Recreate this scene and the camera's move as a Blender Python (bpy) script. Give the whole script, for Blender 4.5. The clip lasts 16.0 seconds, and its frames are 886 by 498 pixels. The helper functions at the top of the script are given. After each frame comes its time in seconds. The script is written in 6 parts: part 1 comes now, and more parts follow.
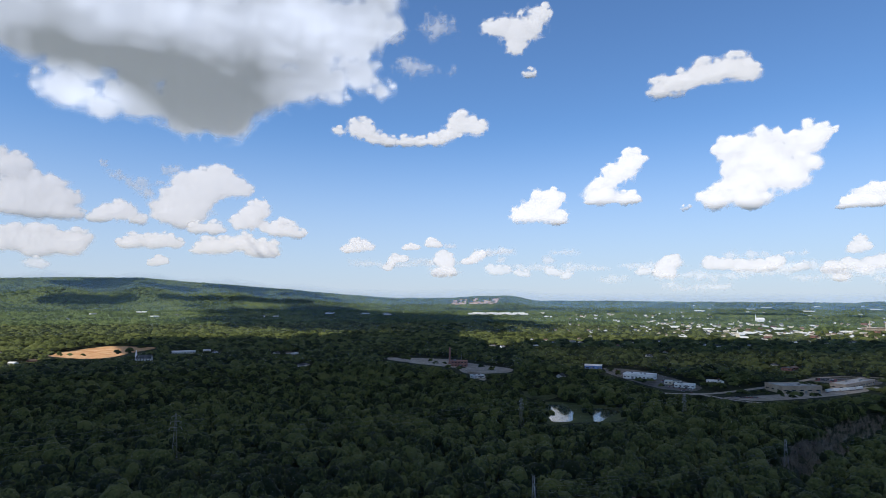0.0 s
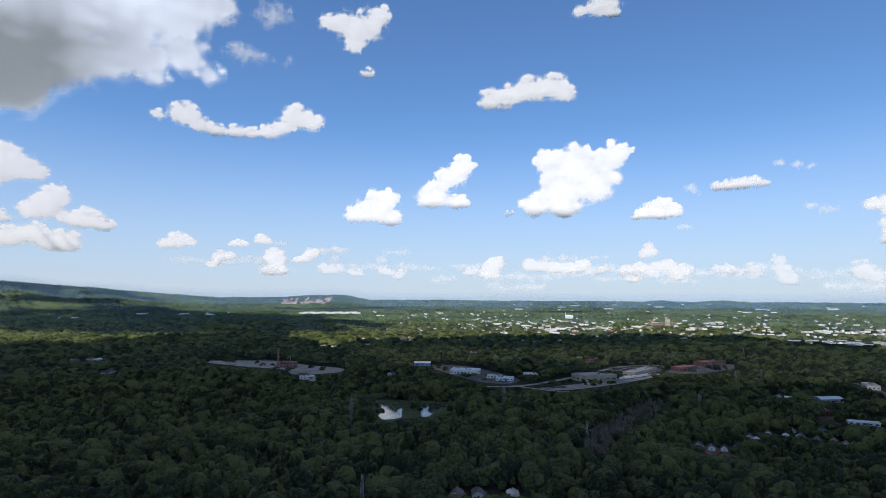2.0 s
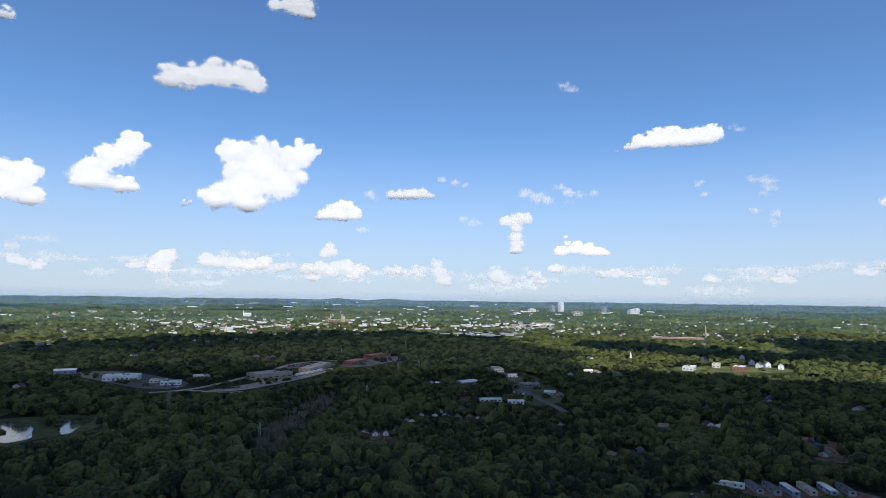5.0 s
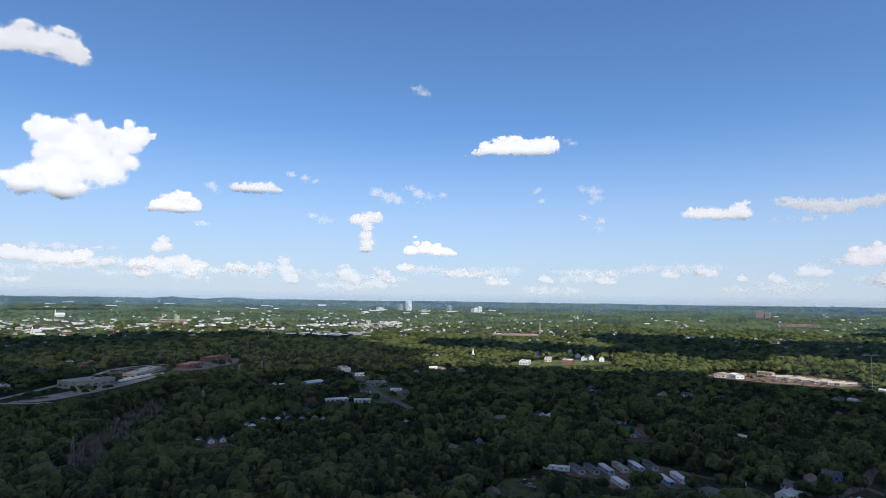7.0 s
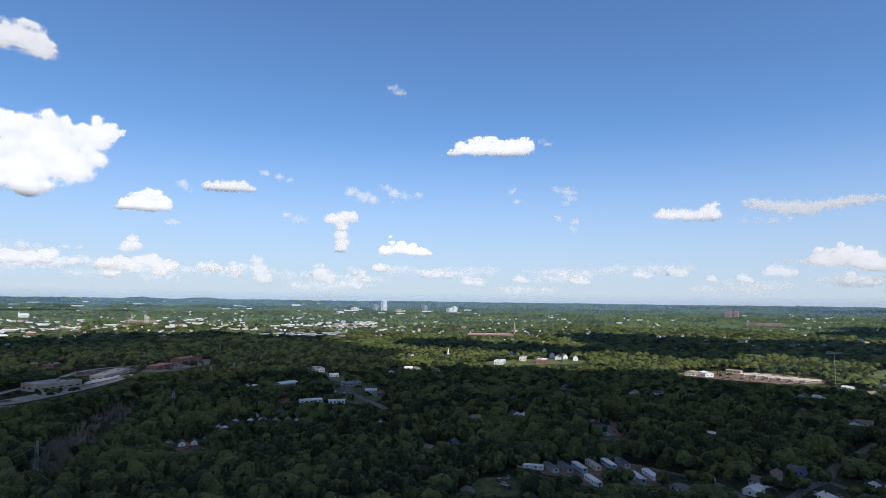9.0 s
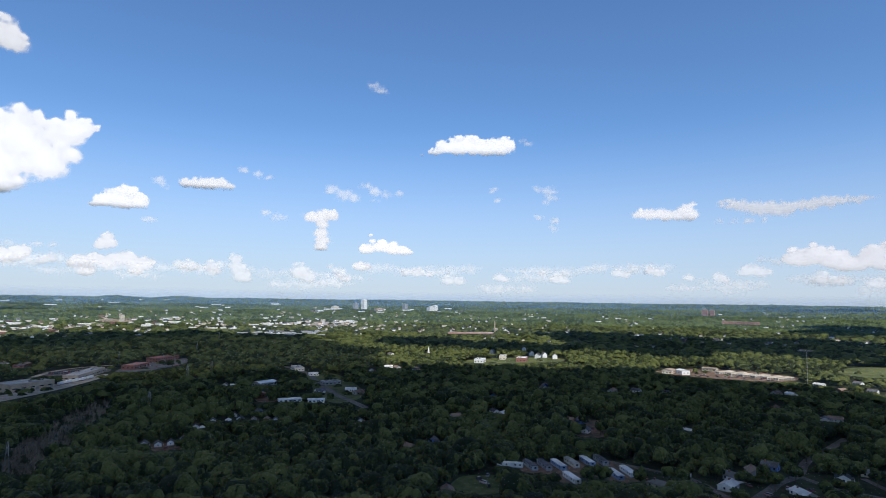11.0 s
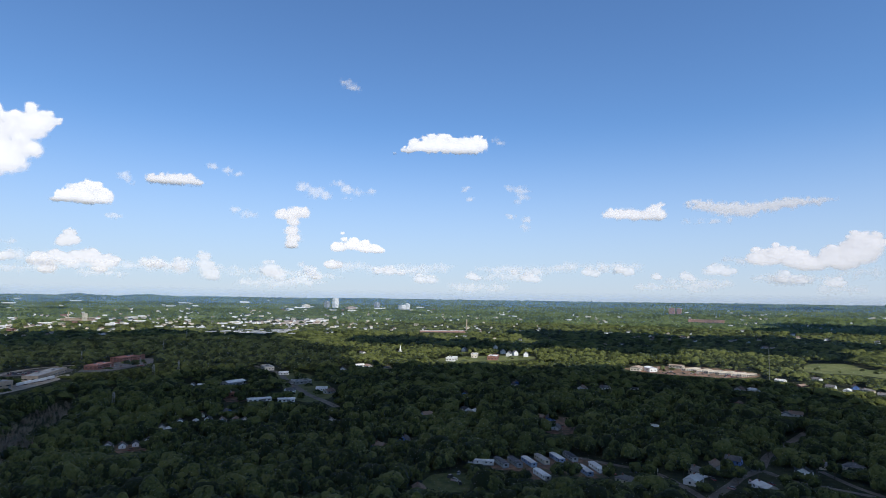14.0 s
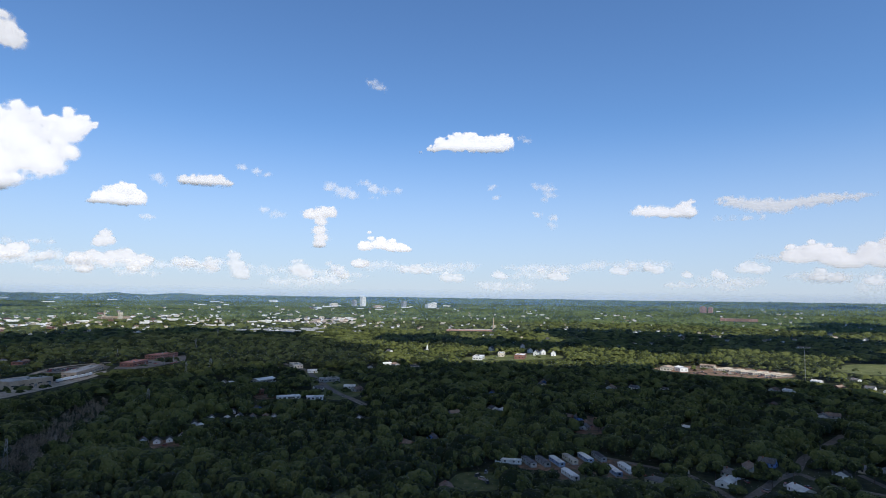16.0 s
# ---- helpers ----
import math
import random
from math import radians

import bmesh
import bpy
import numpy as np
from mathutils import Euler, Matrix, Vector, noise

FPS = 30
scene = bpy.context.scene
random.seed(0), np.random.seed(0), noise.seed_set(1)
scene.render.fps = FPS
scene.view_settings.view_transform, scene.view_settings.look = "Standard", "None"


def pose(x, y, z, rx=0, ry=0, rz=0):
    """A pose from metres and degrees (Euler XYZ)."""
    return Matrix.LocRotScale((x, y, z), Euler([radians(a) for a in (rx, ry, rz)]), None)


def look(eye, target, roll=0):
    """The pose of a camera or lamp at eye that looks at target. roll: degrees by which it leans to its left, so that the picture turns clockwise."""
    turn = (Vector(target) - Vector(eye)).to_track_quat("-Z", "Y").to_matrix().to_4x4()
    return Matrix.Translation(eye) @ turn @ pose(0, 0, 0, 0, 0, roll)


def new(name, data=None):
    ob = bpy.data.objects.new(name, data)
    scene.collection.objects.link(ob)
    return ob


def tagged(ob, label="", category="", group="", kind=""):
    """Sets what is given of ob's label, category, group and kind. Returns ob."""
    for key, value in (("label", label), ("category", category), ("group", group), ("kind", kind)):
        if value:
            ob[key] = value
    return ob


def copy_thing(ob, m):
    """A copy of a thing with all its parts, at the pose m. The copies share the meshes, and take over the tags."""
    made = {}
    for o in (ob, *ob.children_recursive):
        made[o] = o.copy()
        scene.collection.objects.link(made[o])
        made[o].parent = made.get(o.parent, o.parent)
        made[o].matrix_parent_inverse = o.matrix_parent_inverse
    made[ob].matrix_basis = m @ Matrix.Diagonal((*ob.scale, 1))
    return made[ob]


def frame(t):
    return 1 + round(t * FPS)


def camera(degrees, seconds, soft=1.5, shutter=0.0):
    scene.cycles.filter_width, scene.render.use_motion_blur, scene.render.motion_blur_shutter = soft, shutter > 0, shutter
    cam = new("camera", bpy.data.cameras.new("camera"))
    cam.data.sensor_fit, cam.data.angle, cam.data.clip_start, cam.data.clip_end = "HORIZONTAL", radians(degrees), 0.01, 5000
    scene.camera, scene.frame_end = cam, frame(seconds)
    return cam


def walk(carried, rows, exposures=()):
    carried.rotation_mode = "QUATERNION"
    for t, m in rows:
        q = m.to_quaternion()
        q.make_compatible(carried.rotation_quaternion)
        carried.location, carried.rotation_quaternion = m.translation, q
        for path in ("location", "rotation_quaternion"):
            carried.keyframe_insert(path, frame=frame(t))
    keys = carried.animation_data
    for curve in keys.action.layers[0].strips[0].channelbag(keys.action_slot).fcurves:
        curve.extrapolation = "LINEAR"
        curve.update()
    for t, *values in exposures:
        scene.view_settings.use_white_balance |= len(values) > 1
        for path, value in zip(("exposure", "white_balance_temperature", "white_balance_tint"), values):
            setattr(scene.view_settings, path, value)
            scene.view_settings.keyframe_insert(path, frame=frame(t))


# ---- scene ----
# The camera hovers 110 m over the ground and only turns: seconds, turn, tilt, lean in degrees.
EYE = 110.0
cam = camera(74.10, 16.0, soft=0.55)
PATH = [
    (0, -0.03, 4.90, -0.37),
    (0.5, -2.43, 4.87, -0.37),
    (1, -6.18, 4.90, -0.39),
    (1.5, -10.89, 4.93, -0.37),
    (2, -16.19, 4.92, -0.34),
    (2.5, -21.54, 4.89, -0.38),
    (3, -26.52, 4.90, -0.48),
    (3.5, -31.46, 4.92, -0.52),
    (4, -36.11, 4.93, -0.62),
    (4.5, -41.35, 4.93, -0.61),
    (5, -46.57, 4.97, -0.73),
    (5.2, -48.71, 4.96, -0.71),
    (5.9, -55.24, 5.00, -0.75),
    (6.6, -59.74, 5.03, -0.79),
    (7.3, -61.84, 5.07, -0.80),
    (7.5, -62.12, 5.09, -0.79),
    (8, -62.67, 5.09, -0.73),
    (8.5, -63.12, 5.08, -0.76),
    (9, -63.60, 5.07, -0.73),
    (11.5, -65.92, 4.95, -0.78),
    (12, -66.34, 4.94, -0.76),
    (12.5, -66.82, 4.91, -0.72),
    (13, -67.29, 4.90, -0.78),
    (13.5, -67.76, 4.86, -0.76),
    (14, -68.21, 4.85, -0.79),
    (14.5, -68.50, 4.77, -0.84),
    (15, -68.03, 4.76, -0.82),
    (15.5, -66.96, 4.74, -0.81),
    (16, -65.63, 4.69, -0.76),
]
walk(cam, [(t, pose(0, 0, EYE, p, 0, y) @ pose(0, 0, 0, 0, r, 0) @ pose(0, 0, 0, 90, 0, 0)) for t, y, p, r in PATH])

# ---- light: an afternoon sun behind the camera's shoulder, under a clear sky ----
SUN_BEARING, SUN_HEIGHT = -138.0, 52.0
world = bpy.data.worlds.new("sky")
scene.world = world
world.use_nodes = True
wn, wl = world.node_tree.nodes, world.node_tree.links
sky = wn.new("ShaderNodeTexSky")
sky.sky_type, sky.sun_disc = "NISHITA", False
sky.sun_elevation, sky.sun_rotation = radians(SUN_HEIGHT), radians(SUN_BEARING)
sky.altitude, sky.air_density, sky.dust_density, sky.ozone_density = 200, 1.0, 0.2, 3.0
wn["Background"].inputs["Strength"].default_value = 0.12
# blue haze low over the horizon, as wide as the sky
ray = wn.new("ShaderNodeTexCoord")
split = wn.new("ShaderNodeSeparateXYZ")
low = wn.new("ShaderNodeMapRange")
low.interpolation_type = "SMOOTHSTEP"
low.inputs["From Min"].default_value, low.inputs["From Max"].default_value = -0.02, 0.30
low.inputs["To Min"].default_value, low.inputs["To Max"].default_value = 0.78, 0.0
cool = wn.new("ShaderNodeMix")
cool.data_type, cool.blend_type = "RGBA", "MULTIPLY"
cool.inputs["Factor"].default_value = 1.0
cool.inputs["B"].default_value = (0.77, 1.02, 1.27, 1)
haze = wn.new("ShaderNodeMix")
haze.data_type = "RGBA"
haze.inputs["B"].default_value = (4.45, 5.0, 6.35, 1)
wl.new(ray.outputs["Generated"], split.inputs[0])
wl.new(split.outputs["Z"], low.inputs["Value"])
wl.new(sky.outputs[0], cool.inputs["A"])
wl.new(cool.outputs["Result"], haze.inputs["A"])
wl.new(low.outputs[0], haze.inputs["Factor"])
wl.new(haze.outputs["Result"], wn["Background"].inputs["Color"])


def toward(bearing, height=0.0):
    """The unit way to a bearing (clockwise from +y) and a height above the horizon, in degrees."""
    b, h = radians(bearing), radians(height)
    return Vector((math.sin(b) * math.cos(h), math.cos(b) * math.cos(h), math.sin(h)))


SUN_WAY = toward(SUN_BEARING, SUN_HEIGHT)
sun = new("sun", bpy.data.lights.new("sun", "SUN"))
sun.data.energy, sun.data.angle, sun.data.color = 4.9, radians(0.53), (1.0, 0.96, 0.89)
sun.matrix_world = look(SUN_WAY * 3000, (0, 0, 0))
scene.view_settings.exposure = 0.0


# ---- materials ----
def surface(name, colours, grain=1.0, rough=0.8, bump=0.0, bump_size=None, patch=0.0, metal=0.0, island=0.0, piece=0.0, spec=0.3):
    """A procedural surface: colours mixed by noise of grain metres, broad patches, a bump, and chance by island or object."""
    m = bpy.data.materials.new(name)
    m.use_nodes = True
    n, l = m.node_tree.nodes, m.node_tree.links
    p = n["Principled BSDF"]
    p.inputs["Roughness"].default_value, p.inputs["Metallic"].default_value = rough, metal
    p.inputs["Specular IOR Level"].default_value = spec
    where = n.new("ShaderNodeNewGeometry")
    fine = n.new("ShaderNodeTexNoise")
    fine.inputs["Scale"].default_value, fine.inputs["Detail"].default_value = 1 / grain, 4
    l.new(where.outputs["Position"], fine.inputs["Vector"])
    value = fine.outputs["Fac"]

    def add(a, b, weight):
        k = n.new("ShaderNodeMath")
        k.operation = "MULTIPLY_ADD"
        l.new(b, k.inputs[0])
        k.inputs[1].default_value = weight
        j = n.new("ShaderNodeMath")
        j.operation = "SUBTRACT"
        l.new(a, j.inputs[0])
        j.inputs[1].default_value = weight / 2
        l.new(j.outputs[0], k.inputs[2])
        return k.outputs[0]

    if patch:
        broad = n.new("ShaderNodeTexNoise")
        broad.inputs["Scale"].default_value, broad.inputs["Detail"].default_value = 1 / patch, 2
        l.new(where.outputs["Position"], broad.inputs["Vector"])
        value = add(value, broad.outputs["Fac"], 0.9)
    if island:
        value = add(value, where.outputs["Random Per Island"], island)
    if piece:
        value = add(value, n.new("ShaderNodeObjectInfo").outputs["Random"], piece)
    ramp = n.new("ShaderNodeValToRGB")
    while len(ramp.color_ramp.elements) < len(colours):
        ramp.color_ramp.elements.new(0.5)
    for i, c in enumerate(colours):
        ramp.color_ramp.elements[i].position = 0.3 + 0.4 * i / max(1, len(colours) - 1)
        ramp.color_ramp.elements[i].color = (*c, 1)
    l.new(value, ramp.inputs[0])
    l.new(ramp.outputs[0], p.inputs["Base Color"])
    if bump:
        rel = n.new("ShaderNodeTexNoise")
        rel.inputs["Scale"].default_value, rel.inputs["Detail"].default_value = 1 / (bump_size or grain), 3
        l.new(where.outputs["Position"], rel.inputs["Vector"])
        b = n.new("ShaderNodeBump")
        b.inputs["Strength"].default_value, b.inputs["Distance"].default_value = 1.0, bump
        l.new(rel.outputs["Fac"], b.inputs["Height"])
        l.new(b.outputs[0], p.inputs["Normal"])
    return m


LEAF = surface("leaves", [(0.0165, 0.0215, 0.008), (0.045, 0.056, 0.0165), (0.086, 0.097, 0.029)], 1.8, 0.75, 1.2, 1.6, 75, island=0.5, spec=0.05)
# far leaves paler and bluer: distance haze put into the colour
LEAF_FAR_HAZED = surface("hazed_far_leaves", [(0.024, 0.036, 0.015), (0.049, 0.068, 0.025), (0.094, 0.118, 0.041)], 14.0, 0.8, 0, None, 220, island=0.5, spec=0.03)
FLOOR = surface("woodland_floor", [(0.018, 0.021, 0.011), (0.03, 0.035, 0.016), (0.05, 0.052, 0.027)], 5.0, 0.95, 0.15, 0.7, 70, spec=0.05)
GRASS = surface("grass", [(0.045, 0.06, 0.02), (0.075, 0.09, 0.032), (0.11, 0.11, 0.05)], 6.0, 0.9, 0.15, 0.7, 90, spec=0.1)


def cloud_surface(name, fade, most, ragged, clear=0.4, white=0.70, tint=(1, 0.975, 0.955)):
    """Mist: white, thinning out through its rim (the mesh's own "cover"), and letting light through where it is thin."""
    m = bpy.data.materials.new(name)
    m.use_nodes = True
    n, l = m.node_tree.nodes, m.node_tree.links
    p = n["Principled BSDF"]
    p.inputs["Base Color"].default_value = (*(white * k for k in tint), 1)
    p.inputs["Roughness"].default_value, p.inputs["Specular IOR Level"].default_value = 1, 0
    thin = n.new("ShaderNodeBsdfTranslucent")
    thin.inputs["Color"].default_value = (*(white * k for k in tint), 1)
    cover = n.new("ShaderNodeAttribute")
    cover.attribute_name = "cover"
    where = n.new("ShaderNodeNewGeometry")
    shred = n.new("ShaderNodeTexNoise")
    shred.inputs["Scale"].default_value, shred.inputs["Detail"].default_value, shred.inputs["Roughness"].default_value = 1 / 80, 4, 0.6
    l.new(where.outputs["Position"], shred.inputs["Vector"])
    tear = n.new("ShaderNodeMath")
    tear.operation = "MULTIPLY_ADD"
    tear.inputs[1].default_value, tear.inputs[2].default_value = ragged, -ragged / 2
    l.new(shred.outputs["Fac"], tear.inputs[0])
    total = n.new("ShaderNodeMath")
    l.new(cover.outputs["Fac"], total.inputs[0])
    l.new(tear.outputs[0], total.inputs[1])
    veil = n.new("ShaderNodeMapRange")
    veil.interpolation_type = "SMOOTHSTEP"
    veil.inputs["From Max"].default_value, veil.inputs["To Max"].default_value = fade, most
    l.new(total.outputs[0], veil.inputs["Value"])
    light = n.new("ShaderNodeMapRange")
    light.inputs["From Max"].default_value = 1.5
    light.inputs["To Min"].default_value, light.inputs["To Max"].default_value = clear, 0.18
    depth = n.new("ShaderNodeAttribute")
    depth.attribute_name = "thick"
    l.new(depth.outputs["Fac"], light.inputs["Value"])
    both = n.new("ShaderNodeMixShader")
    l.new(light.outputs[0], both.inputs[0])
    l.new(p.outputs[0], both.inputs[1])
    l.new(thin.outputs[0], both.inputs[2])
    gone = n.new("ShaderNodeBsdfTransparent")
    mist = n.new("ShaderNodeMixShader")
    l.new(veil.outputs[0], mist.inputs[0])
    l.new(gone.outputs[0], mist.inputs[1])
    l.new(both.outputs[0], mist.inputs[2])
    l.new(mist.outputs[0], n["Material Output"].inputs["Surface"])
    return m


CLOUD = cloud_surface("cloud", 0.48, 0.97, 0.18, white=0.77)
BRIGHT = cloud_surface("thick_cloud", 0.34, 1.0, 0.12, white=0.78)
# great_cloud's cool tint puts the blue of its shaded base into the colour
GREAT = cloud_surface("great_cloud", 0.55, 1.0, 0.12, 0.8, 0.88, (0.96, 1, 1.06))
HAZY = cloud_surface("far_cloud", 0.9, 0.74, 0.14)
SMALL_CLOUD = cloud_surface("small_cloud", 0.55, 0.95, 0.16)
WISP = cloud_surface("thin_cloud", 0.8, 0.62, 0.2)
BANK = cloud_surface("bank_cloud", 1.0, 0.6, 0.2, white=0.74)


def deck_surface(name, sheer, through_light=0.42):
    """Thick cloud: white, and some daylight filters down through it."""
    m = surface(name, [(0.93, 0.93, 0.93), (0.95, 0.95, 0.95)], 80, 1.0, spec=0.0)
    n, l = m.node_tree.nodes, m.node_tree.links
    thin = n.new("ShaderNodeBsdfTranslucent")
    thin.inputs["Color"].default_value = (0.95, 0.95, 0.95, 1)
    both = n.new("ShaderNodeMixShader")
    both.inputs[0].default_value = through_light
    l.new(n["Principled BSDF"].outputs[0], both.inputs[1])
    l.new(thin.outputs[0], both.inputs[2])
    gap, torn = n.new("ShaderNodeBsdfTransparent"), n.new("ShaderNodeMixShader")
    torn.inputs[0].default_value = sheer
    l.new(both.outputs[0], torn.inputs[1])
    l.new(gap.outputs[0], torn.inputs[2])
    l.new(torn.outputs[0], n["Material Output"].inputs["Surface"])
    return m


# unseen overhead cloud; let-through set by how dark its shade must fall
DENSE, SOLID, SHEER = deck_surface("dense_deck", 0.0, 0.22), deck_surface("cloud_deck", 0.0), deck_surface("thin_deck", 0.42)


# ---- mesh helpers ----
def link_mesh(name, verts, faces, material, parent=None, smooth=False):
    """One mesh object out of arrays of corners and of triangles or quads."""
    faces = np.asarray(faces, dtype=np.int32)
    k, me = faces.shape[1], bpy.data.meshes.new(name)
    me.vertices.add(len(verts))
    me.vertices.foreach_set("co", np.asarray(verts, dtype=np.float32).ravel())
    me.loops.add(faces.size)
    me.loops.foreach_set("vertex_index", faces.ravel())
    me.polygons.add(len(faces))
    me.polygons.foreach_set("loop_start", np.arange(0, faces.size, k, dtype=np.int32))
    me.polygons.foreach_set("use_smooth", np.full(len(faces), smooth))
    me.update(calc_edges=True)
    me.materials.append(material)
    ob = new(name, me)
    ob.parent = parent
    return ob


def ball(level):
    bm = bmesh.new()
    bmesh.ops.create_icosphere(bm, subdivisions=level, radius=1)
    v = np.array([q.co for q in bm.verts])
    f = np.array([[q.index for q in p.verts] for p in bm.faces])
    bm.free()
    return v, f


BALL_1, BALL_2 = ball(1), ball(2)
rng = np.random.default_rng(7)


def scatter(shape, centres, sizes, turns):
    """Copies of one shape (corners, triangles) joined into arrays: sizes is n x 3, turns in radians."""
    v, f = shape
    c, s = np.cos(turns)[:, None], np.sin(turns)[:, None]
    p = v[None] * sizes[:, None]
    q = np.stack([p[..., 0] * c - p[..., 1] * s, p[..., 0] * s + p[..., 1] * c, p[..., 2]], -1) + centres[:, None]
    return q.reshape(-1, 3), (f[None] + (np.arange(len(centres)) * len(v))[:, None, None]).reshape(-1, f.shape[1])


def joined(pieces):
    vs, fs, n = [], [], 0
    for v, f in pieces:
        vs.append(v), fs.append(f + n)
        n += len(v)
    return np.concatenate(vs), np.concatenate(fs)


# ---- the ground: flat near by, raised far off to fit the camera's skyline ----
RIDGE = [(-180, 0.9), (-60, 1.2), (-37, 1.3), (-33, 1.47), (-27, 1.55), (-23.5, 1.25), (-20, 1.05), (-15, 0.63), (-10, 0.13), (-4.6, -0.25),
         (1, -0.13), (3.6, 0.06), (6.4, 0.15), (9, -0.4), (13, -0.6), (34, -0.5), (36.6, -0.27), (38.8, -0.42), (41.4, -0.25), (45, -0.5), (180, -0.5)]


def lift(x, y):
    """The ground's height at x, y (numbers or arrays)."""
    d, b = np.hypot(x, y), np.degrees(np.arctan2(x, y))
    base = 95 * (np.clip(d - 1500, 0, None) / 3350) ** 1.6
    crest = EYE + 4300 * np.tan(np.radians(np.interp(b, [r[0] for r in RIDGE], [r[1] for r in RIDGE]))) - 71 - 8
    crest = np.clip(crest, 0, None)
    u = np.clip((d - 3350) / 950, 0, 1)
    fold = 1 + 0.16 * np.sin(b * 0.9 + d / 300) * u * (1 - u) * 4
    roll = 2.5 * np.sin(x / 310 + 1) * np.sin(y / 270) * np.clip((d - 1500) / 800, 0, 1)
    return base + crest * u * u * (3 - 2 * u) * fold + roll


def make_ground():
    rings = np.concatenate([np.linspace(0, 1500, 31), np.linspace(1560, 4840, 70)])
    n = 300
    a = np.arange(n) * 2 * np.pi / n
    x, y = np.outer(rings, np.sin(a)), np.outer(rings, np.cos(a))
    v = np.stack([x, y, lift(x, y)], -1).reshape(-1, 3)
    i, j = np.meshgrid(np.arange(len(rings) - 1), np.arange(n), indexing="ij")
    k = (j + 1) % n
    f = np.stack([i * n + j, (i + 1) * n + j, (i + 1) * n + k, i * n + k], -1).reshape(-1, 4)[:, ::-1]
    ob = link_mesh("ground", v, f, FLOOR, smooth=True)
    tagged(ob, "dark woodland ground rolling up to wooded hills", "ground", kind="structure")


make_ground()


def spot(bearing, distance, up=0.0):
    x, y = distance * math.sin(radians(bearing)), distance * math.cos(radians(bearing))
    return Vector((x, y, float(lift(x, y)) + up))


# ---- clouds ----
CLOUD_LABEL = {
    "big": "large cumulus cloud with a shaded grey base, drifting overhead",
    "puff": "small white cumulus cloud with a faintly grey base",
    "white": "bright sunlit white cumulus cloud with billowing rounded tops",
    "soft": "thin ragged wisp of pale cloud",
    "bank": "pale bank of thin cloud low over the horizon",
    "sheet": "long thin streak of pale stratus cloud",
}


TABLE = rng.random((256, 256))


def billow(u, v, octaves=5):
    """Rounded fractal noise over a plane, about 0 to 1."""
    total, weight, norm = 0, 1.0, 0
    for k in range(octaves):
        i, j = np.floor(u).astype(int), np.floor(v).astype(int)
        a, b = u - i, v - j
        a, b = a * a * (3 - 2 * a), b * b * (3 - 2 * b)
        w = lambda p, q: TABLE[(i + p) % 256, (j + q) % 256]
        value = (w(0, 0) * (1 - a) + w(1, 0) * a) * (1 - b) + (w(0, 1) * (1 - a) + w(1, 1) * a) * b
        total, norm = total + weight * (1 - np.abs(2 * value - 1)), norm + weight
        u, v, weight = u * 2.03 + 17.3, v * 2.03 + 5.1, weight * 0.5
    return total / norm


